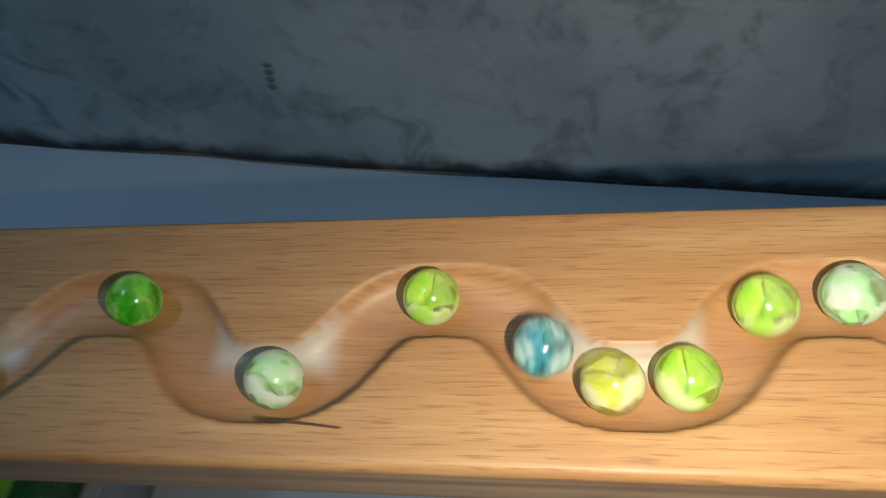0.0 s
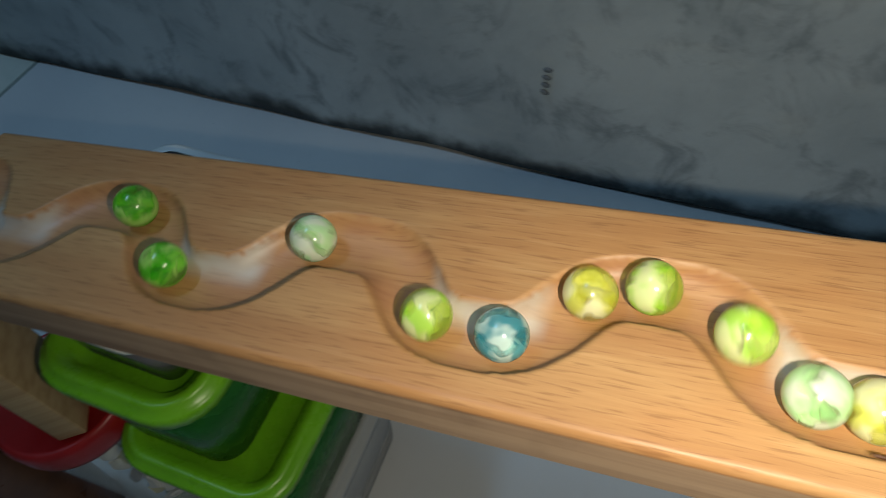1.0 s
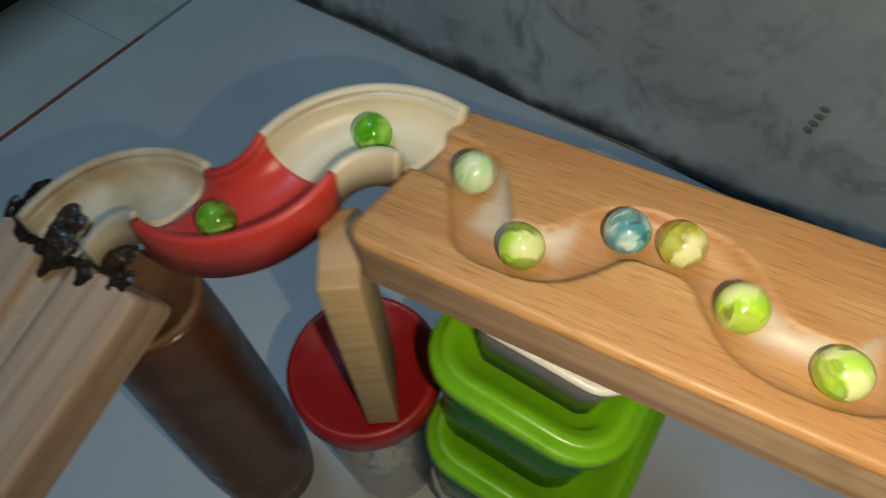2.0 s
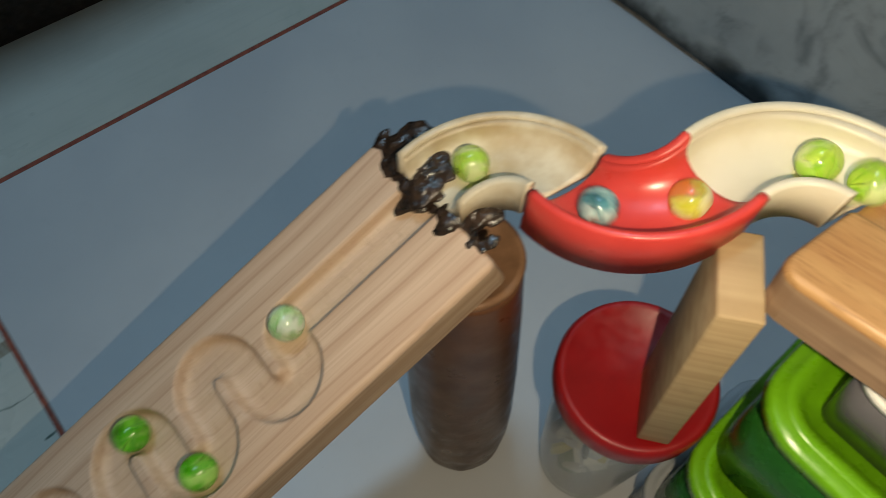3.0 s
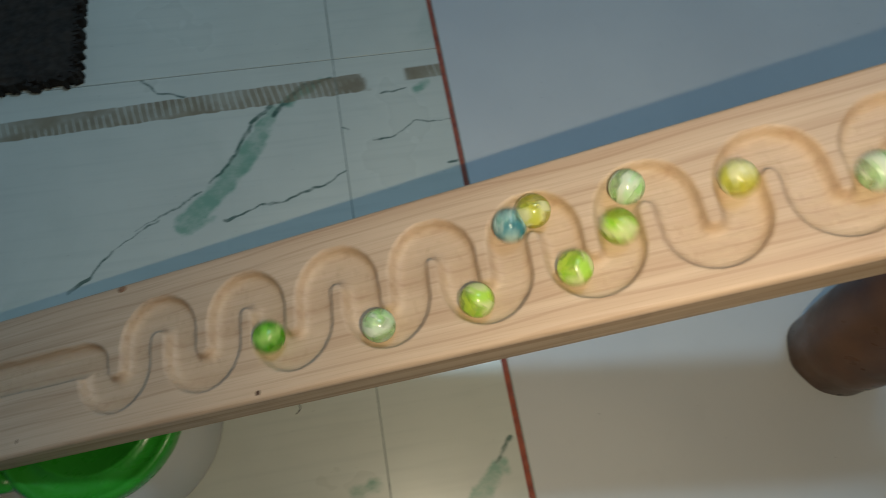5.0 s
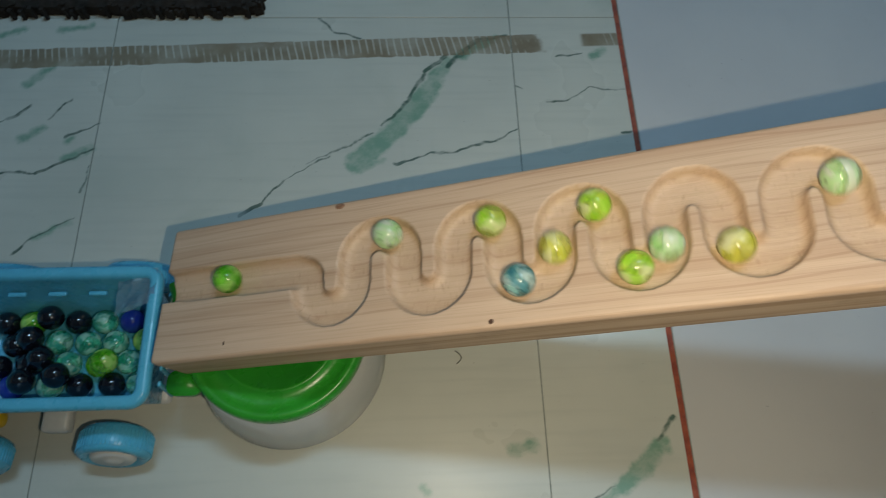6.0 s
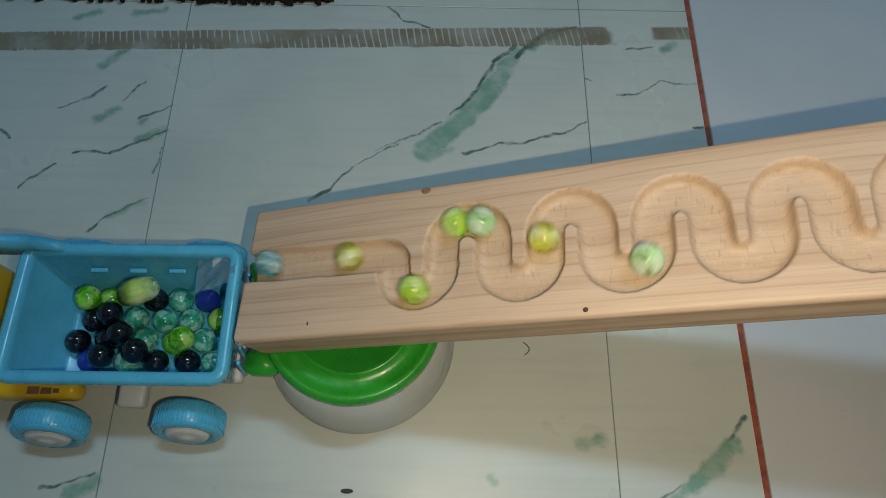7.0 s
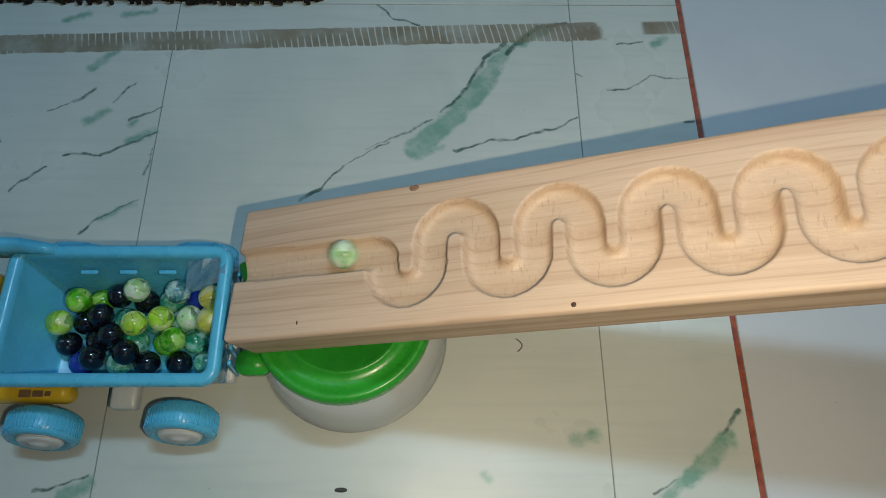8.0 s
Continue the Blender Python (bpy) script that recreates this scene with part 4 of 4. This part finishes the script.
for x, y in ((-0.3060, -0.4150), (-0.3770, -0.4175)):
    wheel(x, y, 1)
    wheel(x, -0.3240, -1)

# tape at the end of the lower groove
bm = bmesh.new()
grid = [[bm.verts.new((0.4965 + 0.0022 * i, 0.0265 + 0.0027 * j, -0.0030 - 0.0018 * math.cos((j - 2.5) * 0.9) - 0.00045 * i * i + 0.0006 * noise.noise((i, j, 3.3)))) for j in range(6)] for i in range(6)]
for a, b in zip(grid, grid[1:]):
    for j in range(5):
        bm.faces.new((a[j], a[j + 1], b[j + 1], b[j]))
bmesh.ops.solidify(bm, geom=bm.faces[:], thickness=0.0005)
thing("tape_strip", bm, GREEN_LID, "crumpled green tape lining the end of the pine board's groove", "tape", m=BOARD2)

bm = bmesh.new()
grid = [[bm.verts.new((-0.2990 + 0.0042 * i, -0.3585 + 0.0036 * j + 0.0010 * i, 0.0600 + 0.0014 * i + 0.0030 * noise.noise((i * 0.8, j * 0.9, 7.7)))) for j in range(6)] for i in range(6)]
for a, b in zip(grid, grid[1:]):
    for j in range(5):
        bm.faces.new((a[j], a[j + 1], b[j + 1], b[j]))
bmesh.ops.solidify(bm, geom=bm.faces[:], thickness=0.0003)
thing("tape_strip", bm, TAPE, "crumpled clear blue tape film at the truck's rim", "tape", smooth=False)

# ---- dark mat and cupboard foot ----
bm = bmesh.new()
rng = random.Random(2)
shell(bm, [(rounded_loop(-1.1, -0.118, -0.259, 0.48, 0.004), 0.0), (rounded_loop(-1.1, -0.118, -0.259, 0.48, 0.004), 0.008), (rounded_loop(-1.095, -0.114, -0.263, 0.475, 0.004), 0.010)])
for _ in range(500):
    if rng.random() < 0.5:
        x, y = -0.259 + rng.uniform(-0.002, 0.004), rng.uniform(-0.118, 0.1)
    else:
        x, y = rng.uniform(-0.75, -0.259), -0.118 + rng.uniform(-0.0035, 0.002)
    box(bm, x - 0.0012, y - 0.0012, 0.0, x + 0.0012, y + 0.0012, rng.uniform(0.006, 0.011))
thing("door_mat", bm, DARK, "dark brown pile mat lying on the veined tiles", "mat", smooth=False)
cup = base("cupboard", "dark brown cupboard standing behind the white tile", "cupboard", pose(0, 0, 0))
part("plinth", box(bmesh.new(), -0.20, 0.142, 0.0, 0.55, 0.60, 0.06, 0.002), DARK, cup)
part("carcass", box(bmesh.new(), -0.20, 0.135, 0.06, 0.55, 0.60, 0.80, 0.003), DARK, cup)

# bits on the floor
hair = bpy.data.curves.new("hair", "CURVE")
hair.dimensions, hair.bevel_depth = "3D", 0.0003
sp = hair.splines.new("POLY")
sp.points.add(7)
for i in range(8):
    sp.points[i].co = (-0.128 + 0.0035 * math.sin(i * 0.42), -0.3655 - 0.0011 * i, 0.0006, 1)
hair.materials.append(BLACK_BITS_AND_SHADE)
tagged(new("hair", hair), "short curled black hair lying on a tile", "hair")
thing("crumb", lathe(bmesh.new(), [(0, 0), (0.0022, 0), (0.0018, 0.0010), (0, 0.0014)], 10), BLACK_BITS_AND_SHADE, "small black crumb on a floor tile", "crumb", m=Matrix.Translation((-0.2245, -0.4475, 0)) @ Matrix.Diagonal((1.6, 0.6, 1, 1)))

# ---- marbles ----
KINDS = {  # glass tint, ribbon colours, blades, twist in degrees, curl, thickness, share of milk, turns of the bands
    "green": ((0.60, 0.95, 0.34), (0.70, 1.00, 0.30), (0.12, 0.58, 0.03), 3, 150, 70, 0.0022, 0.78, 0.30, "deep green swirled"),
    "pale": ((0.86, 0.98, 0.78), (0.97, 1.00, 0.88), (0.62, 0.95, 0.52), 3, 210, 60, 0.0026, 0.95, 0.36, "pale green swirled"),
    "lime": ((0.88, 0.99, 0.46), (0.96, 1.00, 0.56), (0.56, 0.93, 0.14), 2, 170, 110, 0.0030, 0.94, 0.24, "lime green swirled"),
    "blue": ((0.66, 0.88, 0.90), (0.84, 1.00, 0.95), (0.07, 0.34, 0.44), 4, 230, 40, 0.0020, 0.86, 0.42, "blue and white swirled"),
    "yellow": ((0.97, 0.98, 0.50), (1.00, 0.99, 0.64), (0.80, 0.82, 0.16), 2, 140, 130, 0.0030, 0.94, 0.24, "yellow swirled"),
    "teal": ((0.40, 0.94, 0.80), (0.60, 1.00, 0.88), (0.03, 0.42, 0.36), 4, 260, 30, 0.0020, 0.66, 0.42, "teal and white swirled"),
}
PLAIN = {"black": (material("black_marble_glass", (0.004, 0.005, 0.010), 0.05, Coat_Weight=0.5, Coat_Roughness=0.02), "opaque black"),
         "cobalt": (material("cobalt_marble_glass", (0.010, 0.030, 0.28), 0.05, Coat_Weight=0.5, Coat_Roughness=0.02), "cobalt blue")}
R_M = 0.0065


def ball_mesh(mat):
    bm = bmesh.new()
    bmesh.ops.create_uvsphere(bm, u_segments=40, v_segments=24, radius=R_M)
    return mesh_of("marble", bm, mat)


def ribbon_mesh(mat, blades, twist, curl, thick):
    """Twisted blades of coloured glass that fill the ball."""
    bm = bmesh.new()
    nz, nr = 18, 9
    for b in range(blades):
        sides = []
        for side in (-1, 1):
            rows = []
            for i in range(nz + 1):
                z = R_M * 0.93 * math.sin(math.pi * (i / nz - 0.5))
                w = 0.94 * math.sqrt(R_M * R_M - z * z) - 0.0003
                row = []
                for k in range(nr + 1):
                    r = w * (0.04 + 0.96 * k / nr)
                    a = radians(360 * b / blades + twist * (z / R_M) * 0.5 + curl * r / R_M)
                    h = side * 0.5 * min(thick, 1.2 * r) * math.sqrt(max(0.0, 1 - (k / nr) ** 2)) * max(0.15, 1 - (z / R_M) ** 2)
                    row.append(bm.verts.new((r * math.cos(a) - h * math.sin(a), r * math.sin(a) + h * math.cos(a), z)))
                rows.append(row)
            for p, q in zip(rows, rows[1:]):
                for k in range(nr):
                    bm.faces.new((p[k], p[k + 1], q[k + 1], q[k]))
            sides.append(rows)
        lo, hi = sides
        for i in range(nz):
            bm.faces.new((lo[i][0], lo[i + 1][0], hi[i + 1][0], hi[i][0]))
        for row in (0, nz):
            for k in range(nr):
                bm.faces.new((lo[row][k], lo[row][k + 1], hi[row][k + 1], hi[row][k]))
    bmesh.ops.remove_doubles(bm, verts=bm.verts, dist=0.000003)
    return mesh_of("swirl", bm, mat)


BALL, SWIRL, WORDS = {}, {}, {}
for key, (tint, light, dark, blades, twist, curl, thick, share, turns, words) in KINDS.items():
    BALL[key] = ball_mesh(swirl_glass(key + "_marble_glass", tint, light, dark, share, turns))
    SWIRL[key] = ribbon_mesh(ribbon_colour(key + "_ribbon", light, dark), blades, twist, curl, thick)
    WORDS[key] = words
for key, (mat, words) in PLAIN.items():
    BALL[key], WORDS[key] = ball_mesh(mat), words


def marble(key, group, place):
    ob = tagged(new("marble", BALL[key]), WORDS[key] + " glass marble " + place, "marble", group)
    if key in SWIRL:
        core = new("swirl", SWIRL[key])
        core.parent = ob
    return ob


rng = random.Random(11)
HEAP = {
    "black": ((-0.3671, -0.3524, 0.0303), (-0.3419, -0.3514, 0.037), (-0.3301, -0.3524, 0.0303), (-0.3604, -0.3641, 0.0303), (-0.3495, -0.3626, 0.0382), (-0.3516, -0.3744, 0.0303), (-0.3671, -0.3759, 0.0303), (-0.3488, -0.3852, 0.0399), (-0.3319, -0.3828, 0.0412), (-0.3245, -0.3861, 0.0303), (-0.3079, -0.3861, 0.0303), (-0.3417, -0.3736, 0.0395)),
    "cobalt": ((-0.3583, -0.3861, 0.0303), (-0.3022, -0.3524, 0.0303)),
    "teal": ((-0.3165, -0.3524, 0.0303), (-0.3385, -0.363, 0.0303), (-0.3234, -0.3641, 0.0303), (-0.3093, -0.3638, 0.0303), (-0.3318, -0.3747, 0.0303), (-0.301, -0.3745, 0.0303), (-0.3392, -0.3861, 0.0303), (-0.2939, -0.3861, 0.0303)),
    "green": ((-0.3536, -0.3524, 0.0303), (-0.2939, -0.363, 0.0303), (-0.3162, -0.3755, 0.0303)),
}
for key, spots in HEAP.items():
    for x, y, z in spots:
        ob = marble(key, "marbles in the truck", "lying in the truck's bed")
        ob.matrix_world = pose(x, y, z - 0.0006, rng.uniform(0, 360), rng.uniform(0, 360), rng.uniform(0, 360))

WAY, RUN = way()


def on_way(s):
    return Vector([float(np.interp(s, RUN, WAY[:, i])) for i in range(3)])


def smooth_run(keys):
    """A never-falling smooth curve through (time, way) pairs."""
    t, s = np.array([k[0] for k in keys], float), np.array([k[1] for k in keys], float)
    d = np.diff(s) / np.diff(t)
    m = np.concatenate([[d[0]], 2 * d[:-1] * d[1:] / np.maximum(d[:-1] + d[1:], 1e-6), [d[-1]]])

    def at(x):
        if x <= t[0]:
            return s[0] + m[0] * (x - t[0])
        if x >= t[-1]:
            return s[-1] + m[-1] * (x - t[-1])
        i = int(np.searchsorted(t, x) - 1)
        h = t[i + 1] - t[i]
        k = (x - t[i]) / h
        return ((1 + 2 * k) * (1 - k) ** 2 * s[i] + k * (1 - k) ** 2 * h * m[i] + k * k * (3 - 2 * k) * s[i + 1] + k * k * (k - 1) * h * m[i + 1])
    return at


def rolling(ob, keys, rest, seed):
    """Roll a marble along the way and let it drop to its place of rest in the truck."""
    at, end = smooth_run(keys), RUN[-1] - 0.002
    q = Euler([random.Random(seed).uniform(0, 6) for _ in range(3)]).to_quaternion()
    rows, before, fall, speed = [], None, None, Vector((0, 0, 0))
    for f in range(241):
        t = f / FPS
        s = at(t)
        if s < end and fall is None:
            p = on_way(max(s, 0.001))
        else:
            if fall is None:
                fall = (t, before.copy())
            k = min(1.0, (t - fall[0] + 0.03) / 0.17)
            a, b = fall[1], Vector(rest)
            p = a.lerp(b, k)
            p.z = a.z + (b.z - a.z) * k * k
        if before is not None:
            step = p - before
            if step.length > 1e-6:
                axis = Vector((0, 0, 1)).cross(step)
                if axis.length > 1e-7:
                    ang = min(step.length / R_M, 1.3)
                    q = Matrix.Rotation(ang, 3, axis.normalized()).to_quaternion() @ q
        before = p.copy()
        rows.append((t, Matrix.Translation(p) @ q.to_matrix().to_4x4()))
    ob.matrix_world = rows[0][1]
    walk(ob, rows)


def torch():
    """The small white light held beside the camera, which lights the run."""
    m = bpy.data.materials.new("torch_glow")
    m.use_nodes = True
    t = m.node_tree
    t.nodes.remove(t.nodes["Principled BSDF"])
    e = t.nodes.new("ShaderNodeEmission")
    e.inputs["Color"].default_value = (*TORCH_COLOR, 1)
    e.inputs["Strength"].default_value = TORCH_POWER
    t.links.new(e.outputs[0], t.nodes["Material Output"].inputs["Surface"])
    bm = bmesh.new()
    bmesh.ops.create_circle(bm, cap_ends=True, segments=16, radius=0.0022)
    return thing("torch_light", bm, m, "small round white torch light held above the run", "torch", smooth=False)


torch_light = torch()
FALLING = "rolling down the grooved boards"


# ---- floor tiles ----
def tile(x0, y0, x1, y1, mat, g=0.0004):
    bm = box(bmesh.new(), x0 + g, y0 + g, -0.008, x1 - g, y1 - g, 0.0, 0.0003, 1)
    part("tile", bm, mat, floor, smooth=False)


def vein_field(X, Y, veins, reach):
    """1 at a vein's edge, falling to 0 at that reach outside it; the veins wander a little."""
    X2 = X + 0.0007 * np.sin(310 * X + 190 * Y) + 0.0003 * np.sin(570 * Y - 340 * X) + 0.00012 * np.sin(1900 * X + 1500 * Y)
    Y2 = Y + 0.0007 * np.sin(270 * X - 230 * Y + 1) + 0.0003 * np.sin(590 * X + 410 * Y) + 0.00012 * np.sin(2100 * Y - 1300 * X)
    out = np.zeros(X.shape)
    for (ax, ay), (bx, by), *w in veins:
        w0, w1 = (w[0], w[1]) if len(w) > 1 else (w[0], 0.7 * w[0])
        dx, dy = bx - ax, by - ay
        t = np.clip(((X2 - ax) * dx + (Y2 - ay) * dy) / (dx * dx + dy * dy), 0, 1)
        d = np.hypot(X2 - ax - t * dx, Y2 - ay - t * dy)
        out = np.maximum(out, 1 + (w0 + (w1 - w0) * t - d) / reach)
    return out


def veined_top_tile(x0, y0, x1, y1, g=0.0004, fine_x=-0.475, fine_y=-0.465, step=0.0008):
    """A tile whose top is fine enough to carry the course of its veins."""
    def ticks(a, b, edge):
        c = max(a, edge)
        return np.concatenate([[] if c == a else [a], np.linspace(c, b, int(round((b - c) / step)) + 1)])
    xs, ys = ticks(x0 + g, x1 - g, fine_x), ticks(y0 + g, y1 - g, fine_y)
    X, Y = np.meshgrid(xs, ys, indexing="ij")
    n = X.size
    idx = np.arange(n).reshape(X.shape)
    quads = np.stack([idx[:-1, :-1], idx[1:, :-1], idx[1:, 1:], idx[:-1, 1:]], -1).reshape(-1, 4)
    rim = np.concatenate([idx[:, 0], idx[-1, 1:], idx[::-1, -1][1:], idx[0, ::-1][1:-1]])
    top = np.stack([X.ravel(), Y.ravel(), np.zeros(n)], 1)
    low = top[rim].copy()
    low[:, 2] = -0.008
    k = len(rim)
    skirt = [(int(rim[(i + 1) % k]), int(rim[i]), n + i, n + (i + 1) % k) for i in range(k)]
    me = bpy.data.meshes.new("tile")
    me.from_pydata(np.concatenate([top, low]).tolist(), [], quads.tolist() + skirt)
    me.materials.append(VEINED)
    for kind, veins, reach in (("wash", VEIN_WASH, 0.005), ("dark", VEIN_DARK, 0.004), ("fine", VEIN_LINES_WEST + VEIN_LINES_EAST, 0.004)):
        values = np.concatenate([vein_field(X, Y, veins, reach).ravel(), np.zeros(k)])
        me.attributes.new(kind, "FLOAT", "POINT").data.foreach_set("value", values.astype(np.float32))
    ob = tagged(new("tile", me))
    ob.parent = floor


xs = [0.0, -0.079, -0.356, -0.633, -0.910, -1.187, -1.464, -1.741, -2.018]
for a, b in zip(xs[1:], xs):
    g = 0.0018
    for y0, y1 in ((-2.55, -1.80), (-1.80, -1.24), (-1.24, -0.68), (-0.68, -0.1205), (-0.1205, 0.44), (0.44, 1.00), (1.00, 1.56)):
        if y0 == -0.68 and a > -0.7:
            veined_top_tile(a, y0, b if b < 0 else b - 0.0012, y1)
        else:
            tile(a, y0, b if b < 0 else b - 0.0012, y1, VEINED)
for y0, y1 in ((-2.40, -1.30), (-1.30, 0.0)):
    tile(0.0022, y0, 0.62, y1 - (0.0022 if y1 == 0.0 else 0), WHITE_TILE)
for x0, x1 in ((0.0, 0.45), (0.45, 0.62)):
    for y0, y1 in ((0.0022, 0.60), (0.60, 1.20)):
        tile(x0, y0, x1, y1, VEINED)
structure("grout_line_1", box(bmesh.new(), -0.0019, -2.55, -0.006, 0.0019, -0.0025, -0.0003), RED_GROUT, "rust-red grout line between veined and white tiles")
structure("grout_line_2", box(bmesh.new(), 0.0005, -0.0021, -0.006, 0.47, 0.0021, -0.0003), RED_GROUT, "rust-red grout line along the white tile")


def motions():
    ob = marble('green', 'rolling marbles', FALLING)
    rolling(ob, [(0, 0.5160), (0.5, 0.5885), (1.0, 0.6565), (1.2, 0.6825), (2.3, 0.9122), (2.5, 0.9685), (2.8, 1.0720), (3.0, 1.1250), (3.2, 1.2350), (3.5, 1.3600), (4.0, 1.5200), (4.6, 1.7000), (4.85, 1.7900)], (-0.3085, -0.3765, 0.0414), 0)
    ob = marble('green', 'rolling marbles', FALLING)
    rolling(ob, [(0, 0.4688), (0.5, 0.5438), (1.0, 0.6265), (1.2, 0.6449), (2.3, 0.8415), (2.5, 0.8860), (3.0, 1.0912), (3.5, 1.2038), (4.0, 1.3064), (5.3, 1.5720), (5.5, 1.6081), (6.0, 1.7311), (6.25, 1.7818)], (-0.3604, -0.3554, 0.0417), 1)
    ob = marble('pale', 'rolling marbles', FALLING)
    rolling(ob, [(0, 0.4212), (0.5, 0.4961), (1.0, 0.5789), (1.2, 0.6089), (2.3, 0.7934), (2.5, 0.8342), (3.0, 0.9822), (3.5, 1.1116), (4.0, 1.2083), (5.3, 1.4836), (5.5, 1.5221), (6.0, 1.6211), (6.3, 1.7027), (6.55, 1.7818)], (-0.3302, -0.3505, 0.0438), 2)
    ob = marble('lime', 'rolling marbles', FALLING)
    rolling(ob, [(0, 0.3809), (0.5, 0.4556), (1.0, 0.5323), (1.2, 0.5585), (2.3, 0.7554), (2.5, 0.7795), (3.0, 0.8962), (3.5, 1.0378), (4.0, 1.1256), (5.3, 1.4028), (5.5, 1.4394), (6.0, 1.5349), (6.5, 1.6422), (6.8, 1.7238), (6.95, 1.7818)], (-0.3686, -0.3672, 0.0407), 3)
    ob = marble('blue', 'rolling marbles', FALLING)
    rolling(ob, [(0, 0.3515), (0.5, 0.4322), (1.0, 0.5127), (1.2, 0.5313), (2.3, 0.7263), (2.5, 0.7506), (3.0, 0.8452), (3.5, 0.9995), (4.0, 1.1039), (5.3, 1.3637), (5.5, 1.4047), (6.0, 1.5048), (6.5, 1.6163), (7.0, 1.7537), (7.1, 1.7818)], (-0.3094, -0.3508, 0.0417), 4)
    ob = marble('yellow', 'rolling marbles', FALLING)
    rolling(ob, [(0, 0.3351), (0.5, 0.4104), (1.0, 0.4891), (1.2, 0.5138), (2.3, 0.7095), (2.5, 0.7332), (3.0, 0.8172), (3.5, 0.9405), (4.0, 1.0726), (5.3, 1.3470), (5.5, 1.3748), (6.0, 1.4822), (6.5, 1.5882), (7.0, 1.7114), (7.1, 1.7362), (7.3, 1.7818)], (-0.2925, -0.3533, 0.0398), 5)
    ob = marble('lime', 'rolling marbles', FALLING)
    rolling(ob, [(0, 0.3204), (0.5, 0.3926), (1.0, 0.4743), (1.2, 0.5045), (2.3, 0.6839), (2.5, 0.7133), (3.0, 0.7769), (3.5, 0.9014), (4.0, 1.0483), (5.3, 1.3197), (5.5, 1.3526), (6.0, 1.4522), (6.5, 1.5553), (7.0, 1.6685), (7.3, 1.7429), (7.42, 1.7818)], (-0.3296, -0.3679, 0.0418), 6)
    ob = marble('lime', 'rolling marbles', FALLING)
    rolling(ob, [(0, 0.2962), (0.5, 0.3689), (1.0, 0.4514), (1.2, 0.4817), (2.3, 0.6565), (2.5, 0.6884), (3.0, 0.7615), (3.5, 0.8641), (4.0, 1.0320), (5.3, 1.2887), (5.5, 1.3253), (6.0, 1.4200), (6.5, 1.5281), (7.0, 1.6308), (7.3, 1.7190), (7.5, 1.7818)], (-0.3162, -0.3653, 0.0419), 7)
    ob = marble('pale', 'rolling marbles', FALLING)
    rolling(ob, [(0, 0.2784), (0.5, 0.3487), (1.0, 0.4332), (1.2, 0.4568), (2.3, 0.6320), (3.0, 0.7380), (3.5, 0.8245), (4.0, 0.9995), (5.3, 1.2723), (5.5, 1.3041), (6.0, 1.4047), (6.5, 1.5070), (7.0, 1.6187), (7.3, 1.6968), (7.5, 1.7621), (7.55, 1.7818)], (-0.3015, -0.3649, 0.0414), 8)
    ob = marble('yellow', 'rolling marbles', FALLING)
    rolling(ob, [(0, 0.2620), (1.0, 0.4221), (2.3, 0.6150), (3.0, 0.7180), (3.5, 0.7950), (4.0, 0.9311), (5.3, 1.2038), (5.5, 1.2410), (6.0, 1.3449), (6.5, 1.4499), (7.0, 1.5602), (7.5, 1.6709), (7.7, 1.7142), (7.95, 1.7818)], (-0.2924, -0.3772, 0.0405), 9)
    ob = marble('pale', 'rolling marbles', FALLING)
    rolling(ob, [(0, 0.2350), (1.0, 0.3850), (2.3, 0.5750), (3.5, 0.7650), (4.0, 0.8680), (5.3, 1.1345), (5.5, 1.1760), (6.0, 1.2842), (6.5, 1.3770), (7.0, 1.4914), (7.5, 1.5972), (8.0, 1.7086)], (-0.3009, -0.3878, 0.0418), 10)
    walk(torch_light, [(t, m @ pose(0.025, -0.014, 0.002, 12, 148, 0)) for t, m in PATH])


motions()
